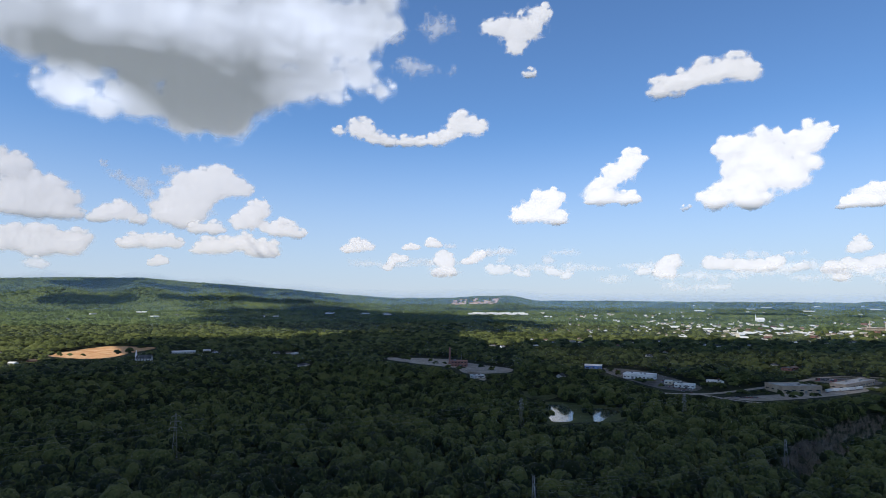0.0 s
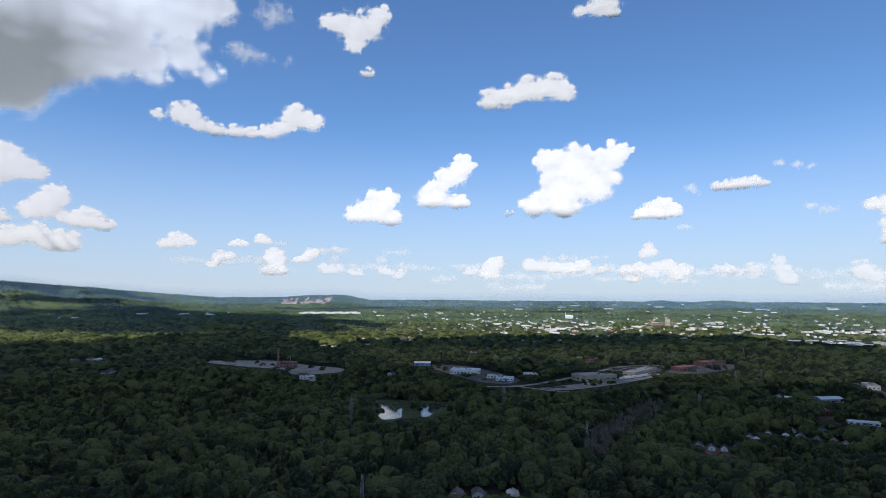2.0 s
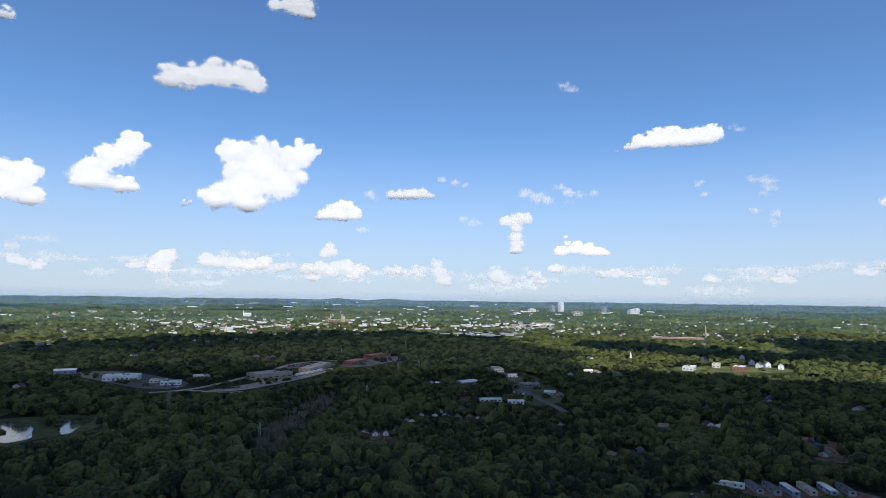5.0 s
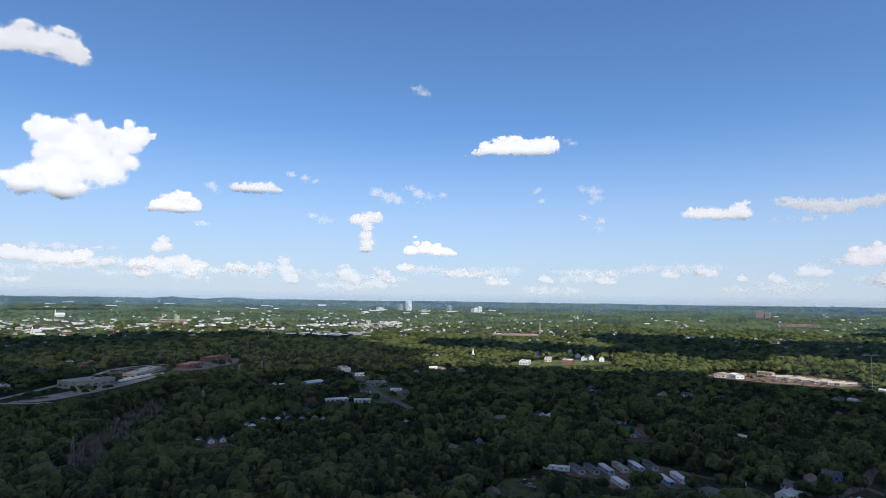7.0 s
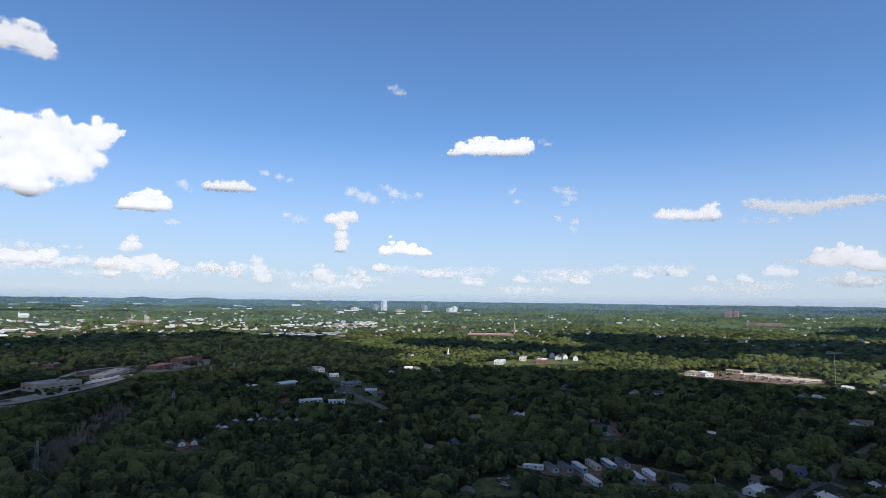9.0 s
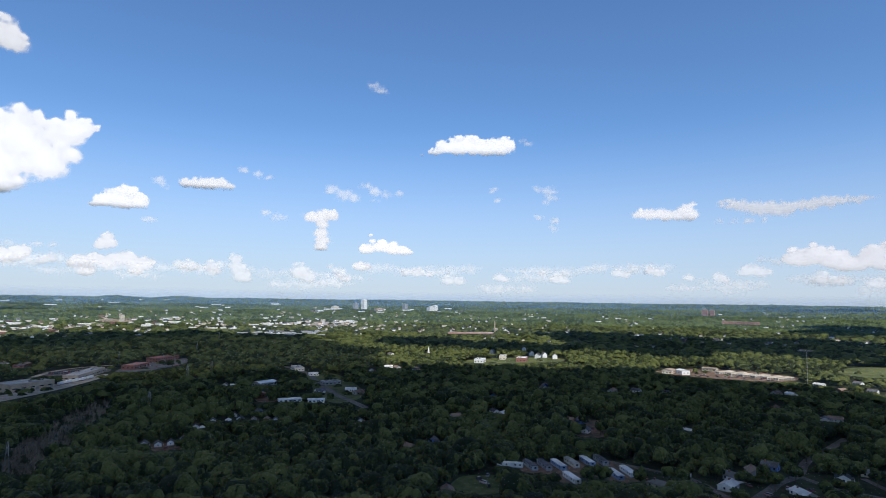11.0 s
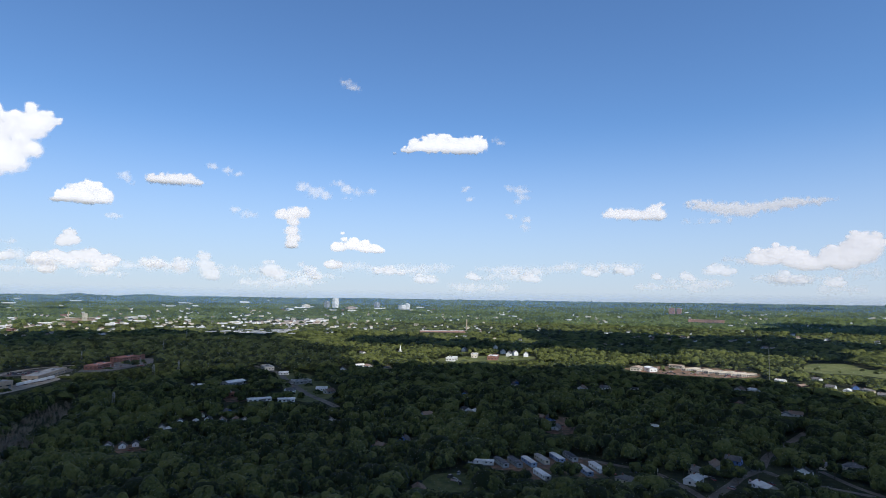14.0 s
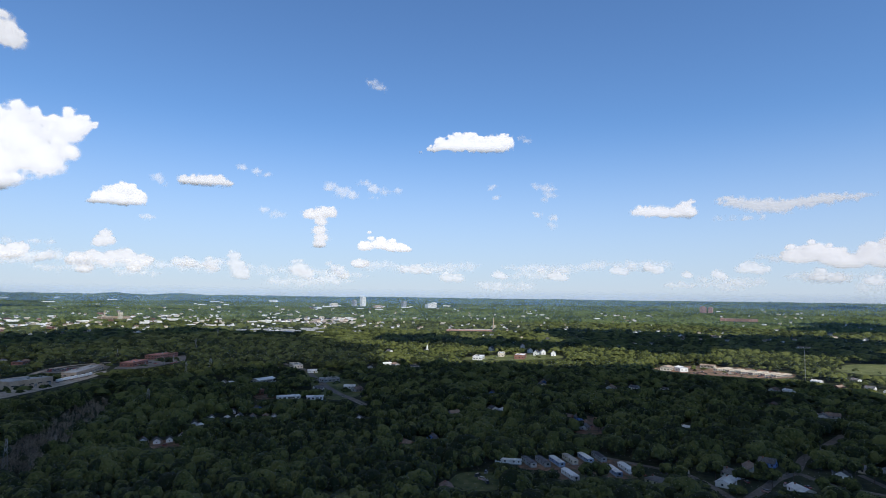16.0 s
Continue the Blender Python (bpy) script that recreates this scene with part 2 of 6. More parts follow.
def cloud(style, distance, *lobes):
    """A cloud of lobes, each a bearing, a height and a radius in degrees, all about that far off."""
    thin, big = style in ("soft", "sheet", "bank"), style == "big"
    streak = style == "sheet" and lobes[0][1] > 5
    L = np.array(lobes)
    if distance > 3500:  # the higher, the farther, so that no cloud stands in the light of those below
        distance = min(4850, (3700 if L[0, 0] > -12 else 3150) + 110 * (L[:, 1].max() + L[:, 1].min()) / 2)
    mid_b, mid_e = (L[:, 0].max() + L[:, 0].min()) / 2, (L[:, 1].max() + L[:, 1].min()) / 2
    squeeze = math.cos(radians(mid_e))
    cu, cv, cr = np.radians(L[:, 0] - mid_b) * squeeze * distance, np.radians(L[:, 1] - mid_e) * distance, np.radians(L[:, 2]) * distance * (1.0 if style == "white" else 1.5 if mid_e < 3.4 else 1.3 if mid_e < 5.6 else 1.22 if mid_e < 13 and not thin else 1.12)
    if style == "sheet":
        cu, cr = cu, cr * 1.15
    size = np.median(cr)
    if not thin:  # smaller puffs on the upper sides of the lobes
        k = np.repeat(np.arange(len(cr)), 7 if size > distance * 0.016 or mid_e < 6 else 4)
        a, out = rng.uniform(-0.2, 3.34, len(k)), 0.82 if size > distance * 0.016 else 0.7
        pr = cr[k] * rng.uniform(0.22, 0.42, len(k))
        pu, pv = cu[k] + np.cos(a) * cr[k] * out, cv[k] + np.sin(a) * cr[k] * out
        cu, cv, cr = np.concatenate([cu, pu]), np.concatenate([cv, pv]), np.concatenate([cr, pr])
    step = distance * radians(0.2 if big else 0.075 if mid_e < 6 else 0.1)
    edge = size * 0.9 + 3 * step
    us = np.arange((cu - cr).min() - edge, (cu + cr).max() + edge, step)
    vs = np.arange((cv - cr).min() - edge * 0.7, (cv + cr).max() + edge * 0.7, step)
    u, v = np.meshgrid(us, vs)
    off = rng.uniform(0, 200)
    fine = lambda k, n: int(np.clip(np.log2(max(size / k / step / 2.5, 1)) + 1, 1, n))  # no finer than the mesh
    bend = size * (0.7 if thin else 0.2)
    wu = u + bend * (billow(u / size * 0.7 + off, v / size * 0.7, fine(0.7, 3)) - 0.5) + 0.4 * bend * (billow(u / size * 2.2, v / size * 2.2 + off, fine(2.2, 3)) - 0.5)
    wv = v + bend * (billow(u / size * 0.7, v / size * 0.7 + off, fine(0.7, 3)) - 0.5) + 0.4 * bend * (billow(u / size * 2.2 + off, v / size * 2.2, fine(2.2, 3)) - 0.5)
    wide = 2.4 if style in ("sheet", "bank") else 1.6 if thin else 1.15 if size > 110 else 1.4
    body = np.zeros_like(u)
    for a, b, r in zip(cu, cv, cr):
        q = (((wu - a) / wide) ** 2 + (wv - b) ** 2) / (r * r)
        body += (np.exp(-1.2 * q) * min(1, 0.6 + 0.4 * r / size)) ** 4
    body = body ** 0.25
    if not thin and not big:  # a flatter base
        base = np.min(cv[: len(L)] - cr[: len(L)] * 0.74)
        body *= 1 / (1 + np.exp(np.clip((base - v) / (size * 0.17), -30, 30)))
    lumps = billow(u / size * 0.8 + off, v / size * 0.8 + off, fine(0.8, 5))
    cover = body - 0.45 + (lumps - 0.55) * (0.25 if streak else 0.6 if thin else 0.22 if mid_e < 6 or big else 0.38)
    cover += (0.12 if mid_e < 6 else 0.3) * (billow(u / size * 2.6 + off, v / size * 2.6, fine(2.6, 3)) - 0.5)
    if not thin:
        cover += 0.9 * np.clip(body - 0.6, 0, 1)
    thick = cover * 1.6
    if big:  # thickness humps paint the base's dark and bright patches; thin towards the rims
        B, E = np.degrees(u / distance) / squeeze + mid_b, np.degrees(v / distance) + mid_e
        hump = lambda b, e, wb, we: np.exp(-((B - b) / wb) ** 2 - ((E - e) / we) ** 2)
        shade_core = sum(k * hump(b, e, wb, we) for b, e, wb, we, k in [(-34.7, 19.8, 6.6, 1.6, 0.50), (-26.6, 19.5, 7.7, 2.5, 0.75), (-21.8, 16.9, 5.3, 2.4, 0.85), (-17.4, 21.1, 4.7, 1.9, 0.30), (-32.1, 16.8, 3.9, 2.1, -0.75), (-11.1, 25.3, 4.9, 2.1, -0.45), (-8.2, 20.3, 4.4, 2.3, -0.30), (-24.5, 24.3, 9.4, 1.6, -0.35)])
        grain = 0.45 * (billow(u / size * 0.6 + 3, v / size * 1.1 + 8, 3) - 0.55) + 0.5 * (billow(u / size * 1.7 + 5, v / size * 2.6 + 1, 4) - 0.5)
        thick = np.minimum(np.clip(body - 0.3, 0, 9) * 5, 0.74 + shade_core + grain)
        for _ in range(3):
            thick[1:-1, 1:-1] = (thick[1:-1, 1:-1] * 2 + thick[:-2, 1:-1] + thick[2:, 1:-1] + thick[1:-1, :-2] + thick[1:-1, 2:]) / 6
    full = np.sqrt(np.clip(body, 0, 2.2))
    for _ in range(6):
        full[1:-1, 1:-1] = (full[1:-1, 1:-1] * 2 + full[:-2, 1:-1] + full[2:, 1:-1] + full[1:-1, :-2] + full[1:-1, 2:]) / 6
    bulge = size * ((0.5 if big else 0.26) * full + 0.06 * billow(u / size * 0.8 + off, v / size * 0.8 + off, 3))
    bearing, height = radians(mid_b) + u / distance / squeeze, radians(mid_e) + v / distance
    way = np.stack([np.sin(bearing) * np.cos(height), np.cos(bearing) * np.cos(height), np.sin(height)], -1)
    eye, sheets = np.array([0, 0, EYE]), []
    if big:  # seen from below: a level base that hangs down in lobes
        level = 1000.0 - bulge * 0.45
        front = eye + way * ((level - EYE) / np.sin(height))[..., None]
        sheets = [front]
    else:
        lean = v * (0.4 + 0.7 * abs(math.sin(radians(mid_b - 42)))) + (0.35 if mid_e < 6 else 0.65) * size * np.clip((base + 0.8 * size - v) / size, 0, 1.0) ** 2 if not thin else v * 0.5  # leaned back to catch more sun, base curled under to turn grey
        sheets = [eye + way * (distance - bulge + lean)[..., None]]
        if not thin and mid_e > 4:
            sheets.append(eye + way * (distance + size * 0.6 * full + 4 + lean)[..., None])
    seen = cover > (-0.16 if thin else -0.12 if size < 110 else -0.26)  # beyond this it has thinned out to nothing
    ok = seen[:-1, :-1] | seen[1:, :-1] | seen[:-1, 1:] | seen[1:, 1:]
    i, j = np.nonzero(ok)
    n = u.shape[1]
    quads = np.stack([i * n + j, i * n + j + 1, (i + 1) * n + j + 1, (i + 1) * n + j], 1)
    used, back = np.unique(quads, return_inverse=True)
    quads = back.reshape(-1, 4)
    verts = np.concatenate([s.reshape(-1, 3)[used] for s in sheets])
    deep = (cover.ravel()[used][quads] > 0.3).all(1)  # the far side, well within the rim
    faces = np.concatenate([quads, quads[deep] + len(used)]) if len(sheets) > 1 else quads
    ob = link_mesh("cloud", verts, faces, BANK if style == "bank" else SMALL_CLOUD if streak else WISP if thin else GREAT if big else BRIGHT if style == "white" else HAZY if mid_e < 3.0 else SMALL_CLOUD if size < 110 else CLOUD, smooth=True)
    ob.data.attributes.new("cover", "FLOAT", "POINT").data.foreach_set("value", np.tile(cover.ravel()[used], len(sheets)).astype(np.float32))
    ob.data.attributes.new("thick", "FLOAT", "POINT").data.foreach_set("value", np.tile(thick.ravel()[used], len(sheets)).astype(np.float32))
    tagged(ob, CLOUD_LABEL[style], "cloud", "clouds")


def shade_deck():
    """An unseen cloud added above and behind the camera to shade the near woods."""
    centre, r, thin, dense = overhead()
    for m, material in ((~thin & ~dense, SOLID), (dense, DENSE), (thin, SHEER)):
        v, f = scatter(BALL_1, centre[m], np.stack([r[m], r[m], r[m] * 0.6], 1), rng.uniform(0, 6.28, m.sum()))
        ob = link_mesh("cloud", v, f, material, smooth=True)
        grid = ob.modifiers.new("blend", "REMESH")
        grid.mode, grid.voxel_size, grid.use_smooth_shade = "VOXEL", 30, True
        tagged(ob, "unseen cloud added overhead to shade the woods", "cloud", "clouds")


def overhead():
    """Lumps of the unseen cloud, outlined from the wanted shade edge and shifted towards the sun."""
    edge = [(-180, 900), (-60, 1000), (-40, 1000), (-33, 1120), (-29, 1160), (-26.5, 1250), (-25, 1450), (-23.7, 1700), (-20, 1620), (-16, 1500), (-11.4, 1560), (-7.4, 1850), (-3.7, 1800), (-1.6, 2050), (1.1, 1480),
            (5.5, 1390), (9.8, 1540), (18, 1600), (28, 1830), (38, 1860), (47, 1930), (50.5, 1800), (53, 1600), (54.8, 1150), (58, 850), (62, 900), (67, 980), (68.5, 890), (78, 1000), (83, 1020), (93, 965), (97, 900), (104, 800), (130, 780), (180, 900)]
    gx, gy = np.meshgrid(np.arange(-2200, 2201, 120.0), np.arange(-2200, 2201, 120.0))
    p = np.stack([gx.ravel(), gy.ravel()], 1) + rng.uniform(-50, 50, (gx.size, 2))
    d, b = np.hypot(p[:, 0], p[:, 1]), np.degrees(np.arctan2(p[:, 0], p[:, 1]))
    p = p[d < np.interp(b, [e[0] for e in edge], [e[1] for e in edge]) - 90]
    shade_bits = []  # extra unseen pieces, placed to lay more shade on the woods
    for b0, b1, d0, d1, share in [(74, 104, 1560, 1850, 0.7), (98, 116, 2300, 2700, 0.8), (82, 97, 1180, 1480, 0.22), (59, 74, 1180, 1480, 0.3), (62, 100, 1380, 1560, 0.25)]:
        k = int(radians(b1 - b0) * (d1 ** 2 - d0 ** 2) / 2 / 9000 * share)
        bb, dd = np.radians(rng.uniform(b0, b1, k)), rng.uniform(d0, d1, k)
        shade_bits.append(np.stack([dd * np.sin(bb), dd * np.cos(bb)], 1))
    p = np.concatenate([p, *shade_bits])
    d, b = np.hypot(p[:, 0], p[:, 1]), np.degrees(np.arctan2(p[:, 0], p[:, 1]))
    thin = ((b > 34) & (b < 62) & (d > 780) & (d < 1640)) | ((b > 8) & (b < 34) & (d > 900) & (d < 1350))  # sheer here, to lighten the shade below
    z = rng.uniform(950, 1010, len(p))
    w = np.array(SUN_WAY)
    centre = np.column_stack([p, np.zeros(len(p))]) + w * (z / w[2])[:, None]
    # denser here, to deepen the shade on the left
    dense = ~thin & (b > -60) & (b < 12)
    return centre, rng.uniform(110, 155, len(p)), thin, dense


cloud("big", 2700, (-35.9, 21.3, 3.62), (-30.3, 21.7, 4.66), (-24.4, 21.4, 4.92), (-18.5, 23.6, 4.98), (-12.7, 24.3, 4.18), (-8.3, 25.6, 3.26), (-24.2, 16.7, 2.48), (-20.8, 17.6, 2.81), (-27.8, 17.1, 2.3), (-33.3, 17.1, 2.18), (-30.6, 16, 1.63), (-17.3, 19.4, 2.91), (-12.6, 20.4, 2.46), (-8.2, 21.2, 1.99), (-5.9, 20, 1.27), (-10.4, 19, 1.27), (-34.6, 25.7, 4.58), (-26.1, 27.8, 5.22), (-16.1, 29.4, 5.42), (-6.1, 29.4, 2.66), (-20.6, 15.9, 2.0), (-23.6, 15.7, 1.5))
shade_deck()
cloud("soft", 2900, (-3.2, 22.3, 1), (-1.5, 22, 0.75), (0.8, 21.9, 0.5), (-0.3, 25.8, 1.24), (-4.9, 24.8, 0.96))
cloud("puff", 2781, (7.6, 25.2, 1.71), (9.6, 26.4, 1.03), (7.3, 23.7, 0.78), (4.8, 25.5, 0.86), (8.6, 21.3, 0.65))
cloud("puff", 3100, (-8.1, 16.3, 1.15), (-6.7, 15.5, 0.9), (-10.3, 15.9, 0.57), (-5.3, 15.1, 0.74), (-3.6, 15.2, 0.8), (-2.2, 15.1, 0.74), (-0.8, 15.4, 0.85), (0.7, 16, 0.9), (2, 17, 1.15), (3.4, 16.6, 0.89))
cloud("puff", 2700, (20.8, 19, 1.11), (23, 19.5, 1.23), (24.9, 19.9, 1.39), (27, 20.1, 1.27), (28.3, 19.4, 0.91), (22.3, 18.3, 0.63))
cloud("white", 4700, (29, 12.5, 2.59), (26.3, 13.3, 1.25), (27.6, 10.2, 2.32), (31, 10.9, 2), (32.7, 13.4, 1.63), (33.7, 13.8, 0.94), (25.1, 9, 1.39), (28, 8.8, 1.55), (22.7, 8.4, 0.46))
cloud("white", 4700, (18.2, 13, 1.18), (16.9, 11.8, 1.35), (15.5, 10, 1.47), (17.6, 9.4, 1.04), (14.4, 9.4, 0.64))
cloud("white", 4700, (9.7, 8.8, 1.73), (7.8, 8.2, 1.09), (10.8, 9.9, 1.07), (11.3, 7.7, 0.97))
cloud("puff", 2592, (31.9, 26.7, 1.27), (33, 25.9, 0.56), (29.8, 26.4, 0.59))
cloud("white", 4850, (64.51, 14.3, 0.54), (65.63, 14.7, 0.86), (67.03, 14.9, 1.1), (68.43, 14.9, 1.1), (69.84, 14.7, 1), (71.07, 14.7, 1.1), (71.68, 15.2, 0.69), (63.39, 14, 0.27))
cloud("soft", 4850, (73.46, 15.4, 0.37), (73.85, 15.1, 0.27))
cloud("white", 4700, (35.11, 7.99, 0.75), (36.11, 8.42, 0.94), (37.04, 8.99, 0.71), (37.8, 8.25, 0.82), (34.52, 7.65, 0.42), (36.56, 7.85, 0.76))
cloud("soft", 4700, (38.44, 6.71, 0.29), (38.96, 6.7, 0.29))
cloud("puff", 4700, (41.48, 10.1, 0.49), (42.4, 10.1, 0.6), (43.42, 10.3, 0.65), (44.37, 10.3, 0.61), (45.25, 10.1, 0.36))
cloud("soft", 4700, (39.44, 10.2, 0.53), (39.77, 9.9, 0.39))
cloud("soft", 4700, (46.4, 11.8, 0.36), (47.91, 11.5, 0.41), (48.78, 11.2, 0.31))
cloud("soft", 4700, (54.7, 10.5, 0.53), (55.78, 10.1, 0.64), (56.87, 9.76, 0.49))
cloud("soft", 4700, (57.92, 11, 0.48), (58.76, 10.5, 0.49), (59.86, 10.2, 0.43), (61.24, 10.3, 0.38), (58.78, 9.56, 0.33))
cloud("soft", 4700, (70.43, 10.7, 0.33), (70.88, 9.78, 0.27))
cloud("soft", 4700, (74.85, 10.8, 0.43), (75.94, 10.6, 0.59), (76.21, 9.9, 0.43), (75.4, 9.48, 0.38))
cloud("soft", 4700, (74.63, 8.18, 0.27), (75.01, 8.13, 0.33))
cloud("soft", 4700, (76.48, 7.73, 0.38), (76.32, 7.03, 0.38))
cloud("soft", 4700, (48.55, 7.95, 0.42), (49.57, 7.69, 0.47), (50.34, 7.63, 0.32))
cloud("soft", 3403, (58.5, 20.4, 0.46), (59.18, 20, 0.46), (59.74, 19.9, 0.26))
cloud("puff", 4700, (52.67, 7.74, 0.59), (53.71, 7.9, 0.7), (54.77, 8, 0.59), (53.74, 7.09, 0.54), (53.66, 6.28, 0.54), (53.84, 5.48, 0.59), (53.71, 4.83, 0.54))
cloud("white", 4350, (58.08, 4.8, 0.71), (59.43, 5.11, 0.77), (60.64, 4.86, 0.82), (61.63, 4.66, 0.66), (62.29, 4.56, 0.38), (58.61, 5.63, 0.33), (58.43, 6.17, 0.22))
cloud("puff", 4700, (84.1, 8.11, 0.53), (85.11, 8.08, 0.68), (86.36, 7.99, 0.73), (87.58, 7.89, 0.72), (88.32, 8.22, 0.72), (88.64, 7.7, 0.46), (88.81, 8.86, 0.31))
cloud("sheet", 4700, (91.4, 8.83, 0.35), (92.54, 8.62, 0.5), (93.88, 8.39, 0.59), (95.19, 8.21, 0.63), (96.47, 8.23, 0.57), (97.73, 8.33, 0.57), (98.95, 8.47, 0.51), (100.1, 8.61, 0.46), (101.3, 8.61, 0.36), (102.1, 8.63, 0.22))
cloud("soft", 4700, (90.9, 7.3, 0.3), (92.05, 7.3, 0.35), (93.18, 7.24, 0.3), (94.51, 7.28, 0.24))
cloud("puff", 4400, (96.55, 3.95, 0.72), (97.16, 3.6, 0.57), (96, 3.82, 0.39), (98, 4.39, 0.61), (98.79, 3.89, 0.84), (99.76, 3.4, 0.83), (100.7, 3.24, 0.78), (97.78, 3.68, 0.47), (101.9, 3.8, 0.81), (103, 3.99, 0.89), (104, 4.04, 0.97), (103.6, 5.08, 0.71), (104.4, 4.81, 0.87), (102.6, 3.2, 0.72))
cloud("soft", 4262, (94.41, 3.85, 0.44), (95.27, 3.74, 0.44))
cloud("puff", 4214, (93.29, 2.89, 0.54), (94.16, 2.68, 0.54), (92.61, 2.7, 0.4))
cloud("puff", 4150, (90.79, 2.31, 0.45), (91.24, 2.01, 0.3))
cloud("puff", 4130, (98.33, 2.16, 0.56), (99.51, 1.92, 0.46))
cloud("puff", 4130, (102.2, 1.68, 0.45), (101.6, 1.77, 0.36))
cloud("puff", 4180, (71.04, 2.26, 0.44), (71.59, 1.99, 0.33))
cloud("puff", 4180, (75.12, 2.67, 0.27), (76.47, 2.08, 0.49), (77.27, 1.92, 0.38))
cloud("puff", 4180, (82.15, 2.69, 0.43), (82.86, 2.48, 0.37))
cloud("puff", 4180, (85.04, 2.95, 0.42), (85.78, 2.63, 0.42))
cloud("puff", 4180, (88.2, 2.32, 0.31), (88.44, 2.16, 0.26))
cloud("puff", 4180, (63.05, 2.6, 0.55), (61.95, 2.63, 0.38), (64.15, 2.45, 0.33))
cloud("puff", 4180, (66.09, 1.81, 0.55), (67.19, 1.77, 0.49))
cloud("puff", 4180, (57.86, 3.1, 0.49), (57.21, 3.09, 0.33))
cloud("puff", 4180, (51.8, 2.59, 0.64), (52.34, 2.07, 0.64), (52.87, 1.7, 0.48))
cloud("puff", 4180, (54.66, 3.08, 0.27), (55.47, 2.46, 0.54), (56.02, 1.93, 0.49))
cloud("puff", 4180, (46.01, 3.61, 0.46), (46.19, 2.85, 0.57), (46.56, 2.08, 0.67), (46.97, 1.68, 0.47))
cloud("puff", 4180, (44.05, 2.77, 0.51), (44.4, 2.28, 0.41))
cloud("puff", 4180, (41.83, 2.8, 0.55), (42.52, 2.62, 0.4), (41.15, 2.87, 0.35))
cloud("puff", 4180, (31.71, 2.97, 0.41), (31.18, 2.72, 0.36))
cloud("puff", 4278, (35.51, 4.44, 0.57), (35.68, 5.06, 0.42), (35.12, 4.23, 0.42), (36.12, 4.38, 0.38), (33.81, 2.85, 0.6), (34.79, 2.99, 0.56), (35.8, 2.85, 0.66), (37.01, 3.23, 0.67), (37.66, 2.93, 0.58), (38.73, 2.87, 0.58), (33.25, 2.59, 0.37), (34.25, 2.03, 0.56), (37.91, 2.16, 0.48))
cloud("soft", 4278, (30.73, 4.13, 0.36), (31.83, 4.11, 0.27))
cloud("puff", 4230, (-3.016, 5.04, 0.41), (-3.578, 5, 0.32), (-2.442, 4.99, 0.27))
cloud("puff", 4230, (-1.102, 5.41, 0.56), (-0.4973, 5.26, 0.42))
cloud("puff", 4230, (-4.621, 3.94, 0.49), (-3.886, 3.9, 0.36), (-4.954, 3.48, 0.4), (-3.519, 3.96, 0.27), (-5.285, 3.01, 0.44))
cloud("puff", 4230, (0.1697, 4.08, 0.61), (-0.2152, 3.73, 0.47), (0.6002, 3.63, 0.52), (0.04737, 2.56, 0.56), (0.8582, 2.59, 0.43), (-0.5517, 2.54, 0.42), (0.4141, 3.29, 0.42))
cloud("puff", 4230, (3.511, 4.3, 0.58), (2.976, 3.79, 0.48), (2.262, 3.61, 0.38), (3.94, 4.42, 0.29))
cloud("puff", 4230, (4.894, 2.84, 0.54), (5.788, 2.77, 0.55), (4.572, 3.12, 0.34), (6.465, 2.79, 0.3))
cloud("puff", 4230, (10.44, 2.76, 0.46), (11.18, 2.52, 0.41))
cloud("puff", 4230, (12.06, 2.44, 0.42), (11.78, 2.12, 0.31))
cloud("puff", 4230, (7.389, 2.57, 0.35), (8.089, 2.44, 0.4))
cloud("puff", 4230, (19.04, 2.7, 0.48), (18.57, 2.58, 0.32))
cloud("puff", 4230, (20.88, 3.17, 0.6), (21.41, 3.45, 0.6), (21.67, 3.84, 0.38), (20.36, 2.62, 0.49), (21.17, 2.36, 0.49))
cloud("puff", 4230, (24.66, 3.35, 0.55), (25.75, 3.25, 0.55), (26.85, 2.99, 0.55), (27.95, 3.01, 0.66), (29.05, 3.02, 0.61), (29.71, 3.3, 0.5), (29.87, 3.58, 0.39))
cloud("soft", 4300, (0.5189, 5.19, 0.28), (1.054, 5.18, 0.29))
cloud("soft", 4262, (26.28, 4.03, 0.49), (27.93, 4.05, 0.5), (29.04, 4.01, 0.39))
cloud("soft", 4262, (5.918, 4.87, 0.4), (6.603, 4.8, 0.3))
cloud("soft", 4262, (10.4, 3.84, 0.46), (9.923, 3.77, 0.31))
cloud("soft", 4262, (5.959, 3.97, 0.3), (5.649, 3.86, 0.25))
cloud("puff", 4700, (-36.96, 10.4, 1.2), (-36.25, 10.7, 0.76), (-36.3, 8.46, 1.5), (-34.83, 8.63, 1.3), (-33.66, 8.3, 1.2), (-36.97, 7.5, 1.3), (-35.13, 7.24, 1.5), (-33.21, 7.09, 1.1), (-32.28, 8.2, 0.68), (-31.81, 6.93, 0.51))
cloud("puff", 4650, (-30.37, 6.86, 0.82), (-29.34, 7.27, 1), (-28.5, 7.48, 0.71), (-27.6, 6.77, 0.72), (-30.97, 6.53, 0.52))
cloud("puff", 4400, (-36.8, 4.41, 0.96), (-35.53, 4.49, 1.2), (-34.22, 4.35, 1.2), (-32.87, 4.33, 0.84), (-31.9, 4.72, 0.92), (-32.25, 3.9, 0.68), (-34.93, 3.63, 0.77))
